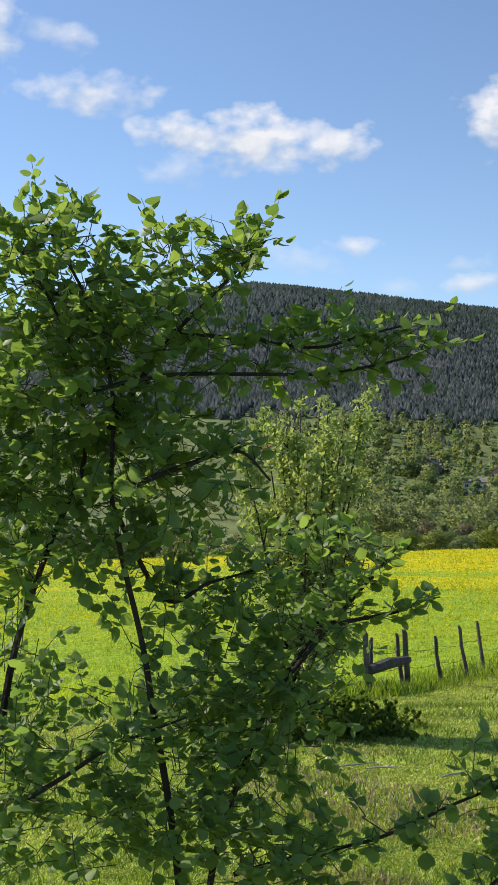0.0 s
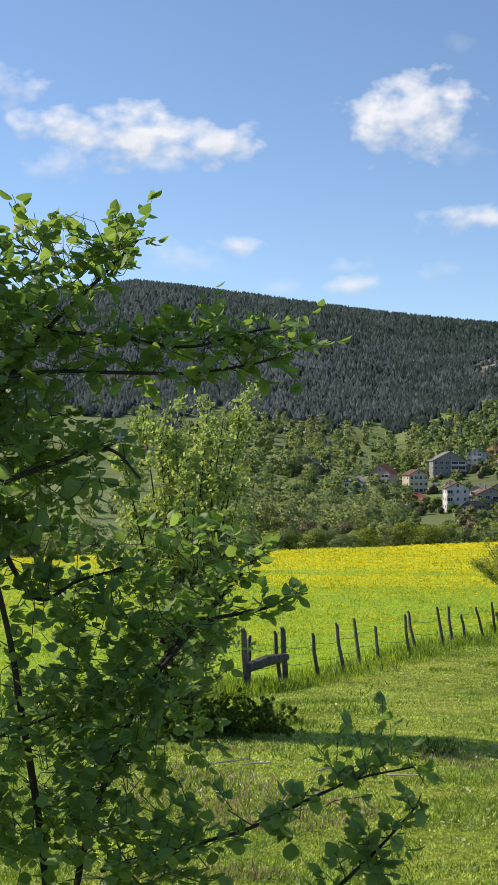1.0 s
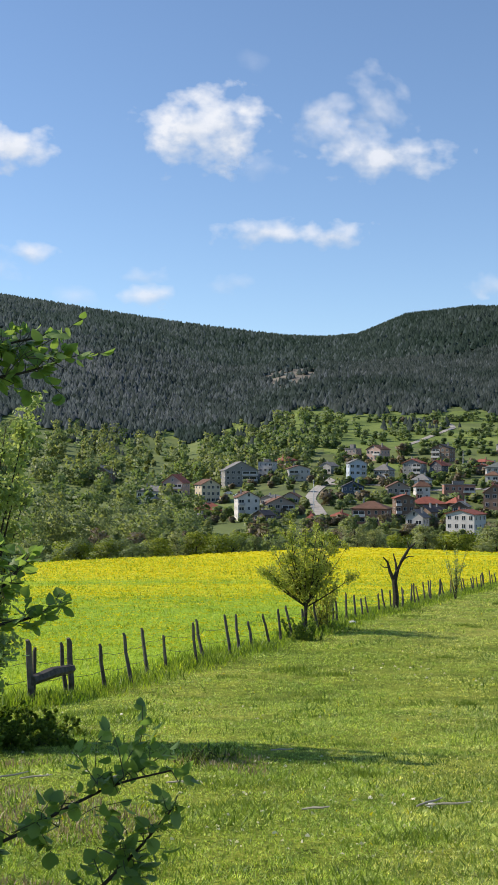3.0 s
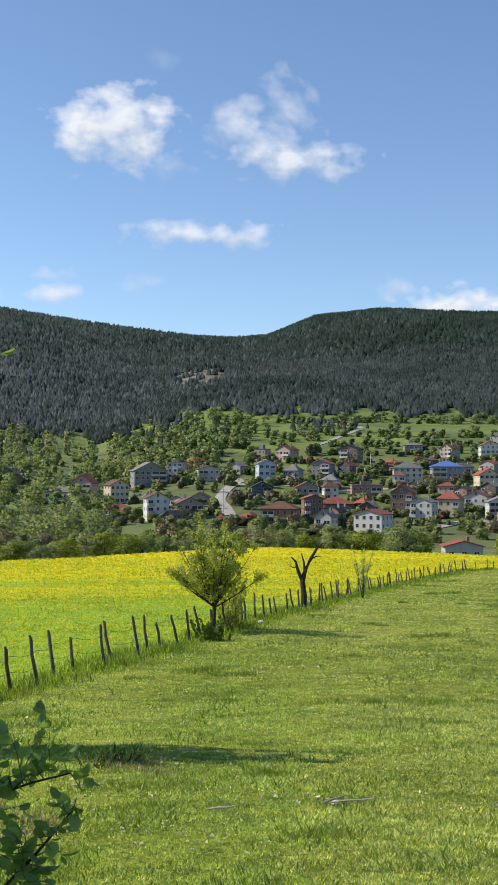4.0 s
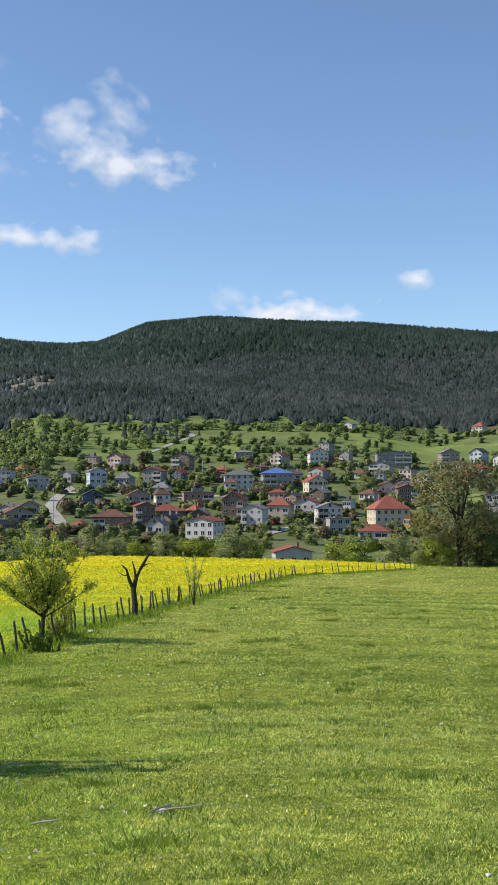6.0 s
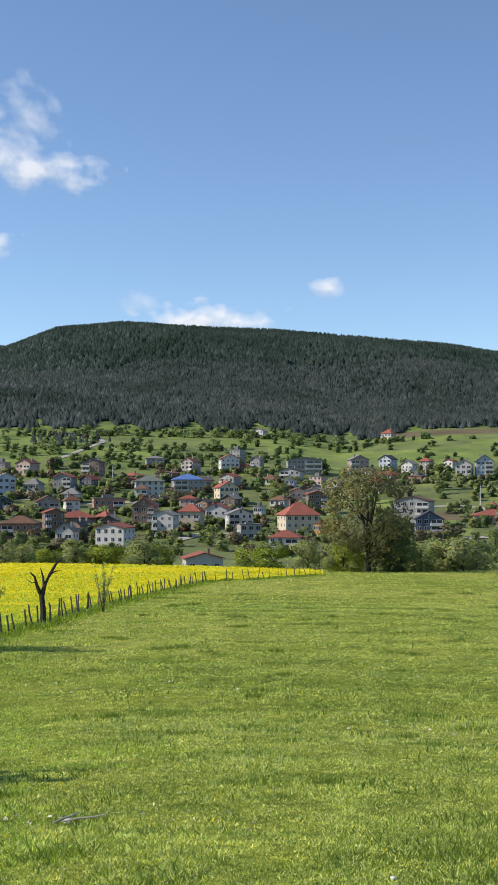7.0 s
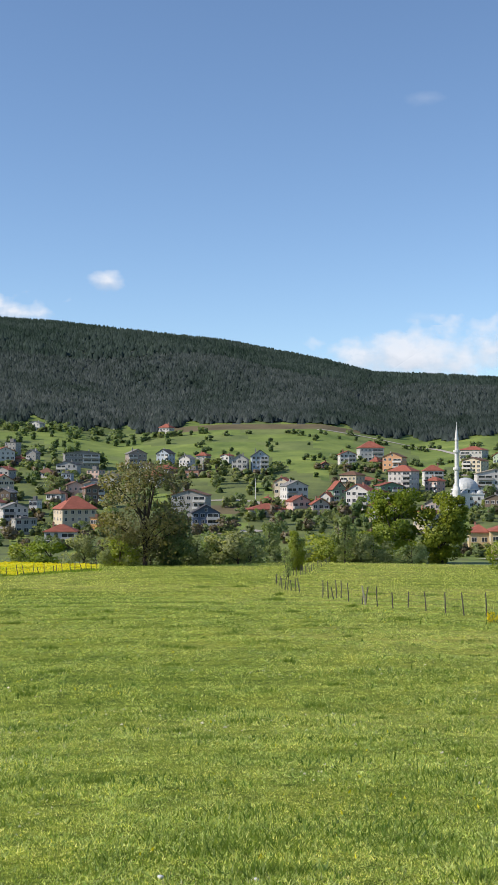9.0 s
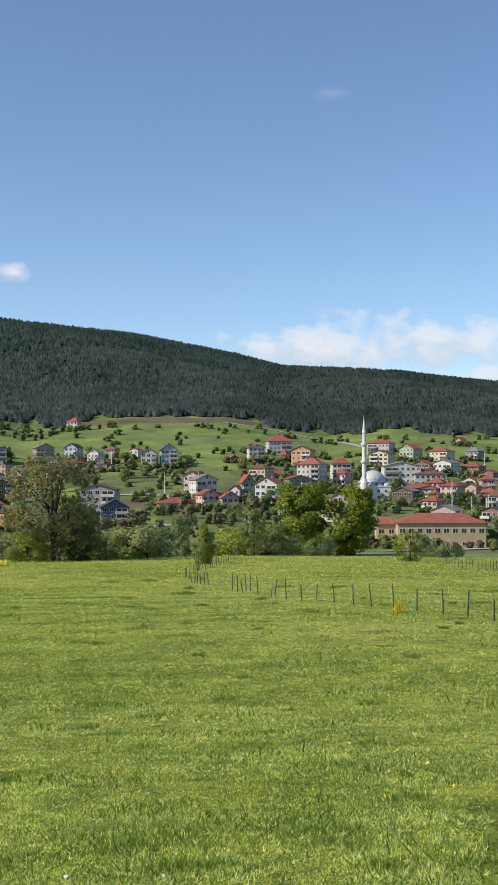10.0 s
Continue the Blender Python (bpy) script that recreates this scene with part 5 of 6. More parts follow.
house(271.6, 506.2, -42, 6.5, 5.5, 5.8, 1.9, "hip", "brown", "white", -4.2)
house(351.4, 469.7, -75, 9.6, 8.2, 5.8, 2.1, "gable", "dark", "brown", -4.8)
house(488.7, 323.8, -70, 8.5, 7.3, 2.8, 2.4, "gable", "grey", "pinkgrey", -6.3)
house(289.5, 452.4, -63, 7.7, 6.5, 5.8, 2.4, "gable", "grey", "wood", -9.1)
house(391.0, 287.7, -92, 8.7, 7.4, 2.8, 1.7, "gable", "brown", "concrete", -16.4)
house(533.8, 311.2, -82, 7.6, 6.4, 2.8, 2.2, "gable", "red", "white", -4.1)
house(366.1, 274.2, -91, 8.1, 6.9, 8.4, 1.8, "hip", "red", "cream", -18.2)
house(324.9, 434.4, -25, 8.6, 7.3, 8.4, 2.0, "gable", "red", "brown", -9.7)
house(532.1, 340.5, -95, 9.3, 7.9, 5.6, 1.7, "gable", "brown", "concrete", -1.4)
house(393.2, 239.6, -81, 10.0, 8.5, 5.6, 2.6, "gable", "grey", "pinkgrey", -17.9)
house(270.3, 489.0, -67, 7.8, 6.7, 2.8, 1.8, "gable", "dark", "brown", -6.3)
house(408.1, 321.5, -82, 8.0, 6.8, 5.6, 2.8, "gable", "grey", "pinkgrey", -13.2)
house(244.0, 368.7, -21, 8.1, 6.9, 5.8, 0.6, "flat", "grey", "concrete", -17.7)
house(493.6, 306.5, -80, 7.4, 6.2, 5.6, 2.5, "hip", "red", "cream", -7.5)
house(543.2, 292.9, -100, 10.4, 8.8, 2.8, 0.6, "flat", "grey", "concrete", -4.9)
house(201.2, 423.8, -55, 6.3, 5.3, 2.8, 2.0, "gable", "dark", "brown", -15.3)
house(499.9, 265.3, -100, 7.0, 5.9, 5.8, 1.6, "gable", "dark", "brown", -10.2)
house(375.1, 303.7, -65, 9.1, 7.8, 8.4, 2.1, "hip", "red", "cream", -15.9)
house(308.2, 439.5, -65, 7.6, 6.5, 5.8, 2.0, "hip", "brown", "white", -9.4)
house(291.2, 553.1, -42, 8.6, 7.3, 2.8, 1.8, "gable", "red", "brown", 2.9)
house(362.8, 526.9, -57, 8.2, 7.0, 2.8, 2.6, "hip", "brown", "white", 3.9)
house(274.1, 465.1, -45, 7.7, 6.6, 5.6, 1.6, "hip", "red", "pink", -8.6)
house(503.4, 284.4, -49, 6.4, 5.5, 8.4, 1.9, "hip", "red", "pink", -8.8)
house(273.6, 562.7, -56, 6.9, 5.9, 2.8, 2.2, "gable", "brown", "concrete", 3.3)
house(246.6, 456.2, -16, 10.0, 8.5, 5.8, 2.2, "gable", "grey", "pinkgrey", -10.9)
house(212.4, 460.0, -13, 6.3, 5.3, 8.4, 2.7, "hip", "brown", "white", -11.8)
house(183.6, 393.3, -55, 6.4, 5.4, 5.8, 2.8, "gable", "dark", "brown", -18.0)
house(430.4, 226.3, -50, 7.1, 6.0, 2.8, 1.7, "gable", "red", "brown", -16.7)
house(485.6, 255.4, -100, 6.3, 5.3, 8.4, 1.7, "gable", "red", "white", -11.7)
house(204.1, 406.1, -41, 6.1, 5.1, 5.8, 2.4, "gable", "grey", "wood", -16.5)
house(448.3, 295.2, -79, 10.3, 8.7, 5.8, 2.5, "gable", "grey", "wood", -11.6)
house(484.4, 357.5, -92, 7.8, 6.6, 8.4, 2.0, "hip", "red", "pink", -5.6)
house(421.2, 311.5, -68, 6.9, 5.9, 5.6, 2.3, "gable", "grey", "pinkgrey", -13.4)
house(255.9, 564.7, -54, 6.6, 5.6, 5.8, 2.0, "hip", "brown", "white", 2.7)
house(426.2, 266.2, -96, 7.5, 6.4, 5.8, 2.0, "hip", "red", "pink", -14.9)
house(433.8, 353.6, -39, 9.1, 7.7, 5.6, 1.7, "gable", "red", "brown", -8.7)
house(518.7, 287.5, -83, 9.0, 7.6, 5.8, 1.8, "gable", "grey", "wood", -7.5)
house(314.9, 521.3, -19, 9.1, 7.8, 5.8, 1.9, "hip", "brown", "white", 0.1)


def mosque(x, y, base, turn, s):
    """White mosque: hall, porch with small domes, drum, great dome and one minaret."""
    m = thing("mosque", x, y, base, "white stone mosque with a grey dome and slender minaret", "mosque", turn=turn)
    bm = bmesh.new()
    box(bm, -8 * s, 8 * s, -7 * s, 9 * s, -5, 7 * s)
    box(bm, -8.3 * s, 8.3 * s, -7.3 * s, 9.3 * s, 7 * s, 7.5 * s)
    hall = part("wall", bm, M_STONE, m)
    bm = bmesh.new()
    box(bm, -11.5 * s, -8 * s, -8 * s, 4 * s, -5, 5.6 * s)
    part("porch", bm, M_STONE, m)

    def turned(name, profile, at, material, parent, label="", sides=20):
        b = bmesh.new()
        rings = [[b.verts.new((at[0] + r * math.cos(6.28319 * k / sides), at[1] + r * math.sin(6.28319 * k / sides), at[2] + z)) for k in range(sides)] for r, z in profile]
        for r0, r1 in zip(rings, rings[1:]):
            for k in range(sides):
                b.faces.new((r0[k], r0[(k + 1) % sides], r1[(k + 1) % sides], r1[k]))
        b.faces.new(rings[-1])
        b.faces.new(rings[0][::-1])
        return part(name, b, material, parent, label)

    half = [(math.cos(a), math.sin(a)) for a in [k * math.pi / 14 for k in range(7)]] + [(0.03, 1.0)]
    drum = turned("drum", ((6.6, 0), (6.6, 1.6), (6.9, 1.7), (6.9, 2.1)), (0, 1 * s, 7.5 * s), M_STONE, m)
    turned("dome", [(6.3 * s * r, 5.6 * s * z) for r, z in half], (0, 1 * s, 7.5 * s + 2.0), M_LEAD, m, "smooth grey dome")
    for k in range(12):
        a = -math.pi / 2 + (k - 5.5) * 0.26
        part("window", WINDOWS[2][1], None, drum, place=pose(6.62 * math.cos(a), s + 6.62 * math.sin(a), 7.5 * s + 0.2, 0, 0, math.degrees(a) + 90))
    for px in (-9.8, -5.5, -1.5, 2.5, 6.0):
        turned("small_dome", [(1.7 * s * r, 1.6 * s * z) for r, z in half], (px * s, -5.4 * s, (7.5 if px > -8 else 5.6) * s), M_LEAD, m, sides=12)
    for k in range(4):
        for z in (1.2, 4.2):
            o = part("window", WINDOWS[0][0], None, m, place=pose((-5.5 + 3.7 * k) * s, -7 * s, z * s))
            o2 = part("pane", WINDOWS[0][1], None, o)
    r = 1.05 * s
    turned("minaret", ((1.7 * r, -5), (1.7 * r, 9 * s), (r, 11 * s), (r, 18.2 * s), (1.6 * r, 19 * s), (1.7 * r, 20 * s), (0.95 * r, 20 * s), (0.92 * r, 26.6 * s), (1.5 * r, 27.4 * s), (1.6 * r, 28.4 * s), (0.85 * r, 28.4 * s),
                       (0.8 * r, 33 * s), (0.95 * r, 33.2 * s), (0.1, 40.5 * s), (0.06, 42 * s)), (-5.2 * s, -8.6 * s, 0), M_STONE, m, "tall white minaret with two balconies", 14)


mosque(453.8, 317.2, -10.2, -49, 0.96)


def utility_pole(x, y, tall):
    p = thing("utility_pole", x, y, float(ground_z(x, y)), "tall pale concrete utility pole with a crossarm", "pole", "utility poles")
    bm = bmesh.new()
    tube(bm, [(0, 0, -0.5), (0, 0, tall * 0.5), (0, 0, tall)], [0.24, 0.19, 0.13], 8)
    part("shaft", bm, M_STONE, p)
    bm = bmesh.new()
    box(bm, -0.9, 0.9, -0.07, 0.07, tall - 0.8, tall - 0.65)
    part("crossarm", bm, M_POST, p)


utility_pole(160.1, 452.1, 13.6)
utility_pole(174.5, 472.8, 7.4)
utility_pole(389.4, 392.5, 10.8)
utility_pole(406.5, 511.6, 8.6)
utility_pole(400.6, 494.1, 11.2)
utility_pole(442.0, 266.9, 13.4)
utility_pole(429.1, 249.6, 8.5)
utility_pole(434.5, 244.7, 9.0)
utility_pole(224.2, 527.2, 7.5)
utility_pole(213.1, 473.8, 6.6)
utility_pole(443.1, 489.2, 10.3)
utility_pole(289.3, 573.5, 8.8)
utility_pole(616.9, 350.2, 9.7)

PAINT = {n: surface("car_paint_" + n, tuple(0.9 * v for v in c), c, 1.0, 0.3, 0.6, 0.0) for n, c in dict(white=(0.7, 0.7, 0.7), grey=(0.2, 0.21, 0.23), red=(0.4, 0.05, 0.04), blue=(0.06, 0.14, 0.35)).items()}
M_TYRE = surface("tyre_rubber", (0.015, 0.015, 0.015), (0.03, 0.03, 0.03), 4)


def car(x, y, turn, paint):
    """A parked car, nose along its own y."""
    c = thing("car", x, y, float(ground_z(x, y)) + 0.3, f"{paint} car parked in the village", "car", "parked cars", turn)
    bm = bmesh.new()
    side = ((-2.1, 0.3), (2.1, 0.3), (2.15, 0.75), (1.2, 0.95), (0.65, 1.45), (-1.1, 1.48), (-1.75, 1.0), (-2.15, 0.9))
    a, b = ([bm.verts.new((sx * (0.85 if z < 1.2 else 0.68), py, z)) for py, z in side] for sx in (-1, 1))
    bm.faces.new(a)
    bm.faces.new(b[::-1])
    for i in range(8):
        j = (i + 1) % 8
        bm.faces.new((a[j], a[i], b[i], b[j]))
    part("body", bm, PAINT[paint], c)
    bm = bmesh.new()
    box(bm, -0.80, 0.80, -1.15, 0.72, 1.0, 1.36)
    part("window", bm, M_PANE, c, "dark side windows")
    for wx in (-0.8, 0.8):
        for wy in (-1.35, 1.35):
            bm = bmesh.new()
            tube(bm, [(wx - 0.1, wy, 0.32), (wx + 0.1, wy, 0.32)], [0.32, 0.32], 10)
            part("wheel", bm, M_TYRE, c)


car(254.1, 386.2, 37, "white")
car(463.7, 283.9, 21, "grey")
car(448.1, 297.2, 39, "white")
car(235.1, 405.2, 30, "red")
car(245.3, 417.2, 45, "white")
car(185.3, 473.6, 64, "white")
car(150.5, 551.4, 65, "white")
car(151.4, 537.3, 84, "white")
car(359.8, 344.4, 44, "grey")
car(470.5, 268.9, 10, "white")
car(255.8, 373.9, 51, "blue")
car(453.9, 289.3, 33, "grey")

# gardens: small trees and shrubs crowding about the houses
for hx, hy, hw, hd in HOMES:
    if math.hypot(hx, hy) < 320:
        continue
    a = math.atan2(hx, hy)
    for _ in range(8):
        side, near = RND.uniform(-1.1, 1.1) * hw, RND.uniform(0.55, 1.6) * hd
        px, py = hx + side * math.cos(a) - near * math.sin(a), hy - side * math.sin(a) - near * math.cos(a)
        FAR.setdefault(RND.choice(("bush", "round", "olive", "olivebush", "brown")), []).append((px, py, RND.uniform(1.6, 4.2), RND.uniform(0.9, 1.4)))
far_woods()



# ---- clouds, far off ----


def cloud_material(seed, soft, strength, wide, tall):
    m = bpy.data.materials.new("cloud_vapour")
    m.use_nodes = True
    t = m.node_tree
    t.nodes.remove(t.nodes["Principled BSDF"])
    c = t.nodes.new("ShaderNodeTexCoord")
    w = t.nodes.new("ShaderNodeMapping")
    w.inputs["Location"].default_value = (seed * 3.7, seed * 5.3, 0)
    t.links.new(c.outputs["Object"], w.inputs[0])
    flat = t.nodes.new("ShaderNodeVectorMath")
    flat.operation = "MULTIPLY"
    flat.inputs[1].default_value = (1, 1, 0)
    t.links.new(c.outputs["Object"], flat.inputs[0])
    length = t.nodes.new("ShaderNodeVectorMath")
    length.operation = "LENGTH"
    t.links.new(flat.outputs[0], length.inputs[0])
    s = t.nodes.new("ShaderNodeMapping")
    s.inputs["Scale"].default_value = (wide, 1.35 * tall, 1)
    t.links.new(w.outputs[0], s.inputs[0])
    puff = node(t, "ShaderNodeTexNoise", Scale=0.75, Detail=4.0, Roughness=0.47)
    t.links.new(s.outputs[0], puff.inputs["Vector"])
    d = t.nodes.new("ShaderNodeMath")
    d.operation = "MULTIPLY_ADD"
    t.links.new(length.outputs["Value"], d.inputs[0])
    d.inputs[1].default_value = -0.52
    t.links.new(puff.outputs["Fac"], d.inputs[2])
    k = node(t, "ShaderNodeMapRange")
    for key, value in (("From Min", 0.10), ("From Max", 0.10 + 1.35 * soft), ("To Min", 0.0), ("To Max", strength)):
        k.inputs[key].default_value = value
    t.links.new(d.outputs[0], k.inputs["Value"])
    e = t.nodes.new("ShaderNodeEmission")
    sep = t.nodes.new("ShaderNodeSeparateXYZ")
    t.links.new(c.outputs["Object"], sep.inputs[0])
    lit = t.nodes.new("ShaderNodeMath")
    lit.operation = "MULTIPLY_ADD"
    t.links.new(sep.outputs["Y"], lit.inputs[0])
    lit.inputs[1].default_value = 0.55
    t.links.new(puff.outputs["Fac"], lit.inputs[2])
    # cloud shading painted into the emission: blue-grey underside, white top
    t.links.new(ramp(t, lit.outputs[0], ((0.15, (0.60, 0.68, 0.80)), (0.62, (0.88, 0.92, 1.0)))), e.inputs[0])
    e.inputs[1].default_value = 0.88
    clear, ms = t.nodes.new("ShaderNodeBsdfTransparent"), t.nodes.new("ShaderNodeMixShader")
    t.links.new(k.outputs[0], ms.inputs[0])
    t.links.new(clear.outputs[0], ms.inputs[1])
    t.links.new(e.outputs[0], ms.inputs[2])
    t.links.new(ms.outputs[0], t.nodes["Material Output"].inputs[0])
    return m


def cloud(az, el, wide, tall, seed, soft=0.35, strength=0.9, tilt=0.0):
    """A sheet of vapour high in the sky: bearing, height and half sizes in degrees."""
    far = 4300.0
    p = Vector((math.sin(radians(az)) * math.cos(radians(el)), math.cos(radians(az)) * math.cos(radians(el)), math.sin(radians(el)))) * far
    me = mesh_of("cloud", [(-1, -1, 0), (1, -1, 0), (1, 1, 0), (-1, 1, 0)], [(0, 1, 2, 3)], cloud_material(seed, soft, strength, wide, tall))
    ob = new("cloud", me)
    ob.matrix_world = look(p, (0, 0, 1.75), tilt) @ Matrix.Diagonal((far * math.tan(radians(wide)), far * math.tan(radians(tall)), 1, 1))
    tagged(ob, "soft white fair-weather cloud in the blue sky", "cloud", "clouds", "structure")


cloud(-7.6, 17.8, 4.19, 1.36, 1, 0.3, 0.8, 0)
cloud(-3.3, 16.1, 3.76, 1.09, 2, 0.25, 0.9, 0)
cloud(0.5, 15.8, 4.89, 2.00, 22, 0.25, 1.0, 0)
cloud(4.6, 15.5, 2.66, 1.40, 23, 0.25, 0.95, 0)
cloud(1.9, 14.5, 1.66, 0.65, 24, 0.4, 0.7, 0)
cloud(-3.2, 14.3, 2.10, 1.09, 3, 0.4, 0.55, 0)
cloud(-9.9, 20.6, 1.40, 0.73, 4, 0.4, 0.5, 0)
cloud(-8.3, 20.2, 1.54, 0.91, 25, 0.35, 0.7, 0)
cloud(-12.5, 20.7, 2.10, 2.82, 5, 0.3, 0.9, 0)
cloud(2.9, 10.1, 2.62, 1.18, 6, 0.45, 0.55, 4)
cloud(5.4, 10.6, 1.69, 0.91, 26, 0.3, 0.75, 0)
cloud(-3.9, 10.8, 1.57, 1.40, 27, 0.5, 0.5, 0)
cloud(13.1, 16.6, 2.97, 2.45, 7, 0.25, 1.0, 0)
cloud(15.1, 16.8, 2.66, 2.54, 28, 0.25, 1.0, 0)
cloud(19.8, 17.5, 2.10, 1.05, 8, 0.35, 0.7, -10)
cloud(20.6, 16.4, 2.97, 1.36, 29, 0.35, 0.75, 14)
cloud(22.7, 17.8, 2.01, 1.82, 30, 0.4, 0.7, 30)
cloud(22.9, 15.5, 4.37, 1.56, 32, 0.28, 0.9, 4)
cloud(17.0, 11.9, 3.06, 0.94, 9, 0.3, 0.85, 0)
cloud(20.4, 11.7, 2.45, 0.84, 33, 0.28, 0.9, 0)
cloud(16.7, 14.9, 1.66, 0.76, 10, 0.5, 0.45, 0)
cloud(16.4, 19.7, 0.96, 0.91, 34, 0.6, 0.2, 0)
cloud(11.0, 9.6, 1.75, 0.62, 11, 0.4, 0.55, 0)
cloud(11.4, 8.8, 1.92, 0.78, 35, 0.3, 0.75, 0)
cloud(15.5, 9.4, 1.57, 0.71, 12, 0.45, 0.4, 0)
cloud(7.7, 8.7, 1.22, 0.71, 13, 0.45, 0.35, 0)
cloud(28.0, 9.1, 1.48, 0.91, 14, 0.4, 0.7, 0)
cloud(31.2, 8.2, 4.37, 1.51, 36, 0.25, 1.0, 0)
cloud(37.3, 9.8, 1.43, 0.62, 15, 0.3, 0.9, 0)
cloud(52.2, 6.3, 6.38, 1.5, 16, 0.24, 0.85, 3)
cloud(58.5, 6.5, 7.86, 1.8, 37, 0.24, 0.82, 5)
cloud(52.4, 6.0, 4.72, 1.36, 38, 0.25, 0.9, 2)
cloud(60.8, 4.7, 3.41, 0.91, 17, 0.25, 0.95, 0)
cloud(53.2, 18.4, 1.22, 0.45, 18, 0.6, 0.2, 0)
cloud(53.0, 8.1, 1.14, 0.36, 19, 0.6, 0.25, 0)


# ---- the tree beside the path ----


def leaf_blade(vs, fs, at, way, side, size, rnd, curl):
    """One oval leaf with a midrib fold and a drooping tip."""
    up = way.cross(side).normalized()
    i = len(vs)
    w = size * rnd.uniform(0.36, 0.46)
    f = size * 0.10
    for u, s, lift in ((0.0, 0.0, 0.0), (0.13, 0.62, 0.6), (0.36, 1.0, 0.8), (0.66, 0.88, 0.75), (0.88, 0.42, 0.4), (1.0, 0.0, 0.0), (0.88, -0.42, 0.4), (0.66, -0.88, 0.75), (0.36, -1.0, 0.8), (0.13, -0.62, 0.6), (0.5, 0.0, 0.0)):
        vs.append(at + way * (size * u) + side * (w * s) + up * (f * lift - curl * size * u * u))
    fs += [(i, i + 10, i + 2, i + 1), (i + 10, i + 5, i + 4, i + 3), (i + 10, i + 3, i + 2), (i, i + 9, i + 8, i + 10), (i + 10, i + 7, i + 6, i + 5), (i + 10, i + 8, i + 7)]


def leafy_tree(base, limbs, masses, stray, label, seed, leaf=0.057, material=None, twigs=1.0):
    """limbs: (thickness, points) in metres about the base; masses: (x, y, z, rx, ry, rz, twigs) filled with leafy twigs."""
    rnd = random.Random(seed)
    t = thing("tree", *base, label, "tree")
    bm, tw = bmesh.new(), bmesh.new()
    vs, fs, spots = [], [], []
    for thick, pts in limbs:
        s = spline(pts)
        n = len(s)
        tube(bm, s, [thick * (1 - 0.8 * k / (n - 1)) + 0.002 for k in range(n)], 6)
        spots += s

    def twig(p, way, length, n):
        q = [p, p + way * length * 0.5 + Vector((rnd.gauss(0, 0.02), rnd.gauss(0, 0.02), rnd.gauss(0, 0.02))), p + way * length]
        tube(tw, q, [0.0025, 0.002, 0.0012], 3)
        for k in range(n):
            u = (k + rnd.random()) / n
            at = p + way * length * (0.25 + 0.75 * u)
            d = Vector((rnd.gauss(0, 1), rnd.gauss(0, 1), rnd.gauss(-0.45, 0.6))).normalized()
            d = (d + way * 0.8).normalized()
            side = d.cross(Vector((rnd.gauss(0, 0.5), rnd.gauss(0, 0.5), 1))).normalized()
            leaf_blade(vs, fs, at + d * 0.01, d, side, leaf * rnd.uniform(0.6, 1.25), rnd, rnd.uniform(0.0, 0.35))

    for thick, pts in limbs:
        s = spline(pts)
        for k in range(len(s)):
            u = k / len(s)
            if thick < 0.012 and u > 0.12:
                for _ in range(stray if rnd.random() < 0.75 else 0):
                    w = Vector((rnd.gauss(0, 1), rnd.gauss(0, 0.8), rnd.gauss(0.35, 0.8))).normalized()
                    w = (w + (s[min(k + 1, len(s) - 1)] - s[max(k - 1, 0)]).normalized() * 0.7).normalized()
                    twig(s[k], w, rnd.uniform(0.05, 0.14) * (1.25 - 0.6 * u), rnd.randint(3, 6))
    for x, y, z, rx, ry, rz, n in masses:
        for _ in range(int(n * twigs)):
            d = Vector((rnd.gauss(0, 1), rnd.gauss(0, 1), rnd.gauss(0, 1))).normalized() * rnd.random() ** 0.42
            p = Vector((x + d.x * rx, y + d.y * ry, z + d.z * rz))
            near = min(rnd.sample(spots, min(len(spots), 30)), key=lambda s: (s - p).length_squared)
            w = ((p - near).normalized() * 0.9 + Vector((rnd.gauss(0, 0.5), rnd.gauss(0, 0.5), rnd.gauss(0.25, 0.5)))).normalized()
            if (p - near).length < 0.15:
                tube(tw, [near, near.lerp(p, 0.5) + Vector((rnd.gauss(0, 0.03), rnd.gauss(0, 0.03), 0.03)), p], [0.0028, 0.0022, 0.0018], 4)
            twig(p, w, rnd.uniform(0.12, 0.26), rnd.randint(6, 10))
    part("trunk", bm, M_BARK, t)
    part("branchwork", tw, M_TWIG, t)
    me = mesh_of("crown", [tuple(v) for v in vs], fs, material or M_LEAF)
    me.polygons.foreach_set("use_smooth", np.ones(len(fs), bool))
    part("crown", me, None, t)
    return t


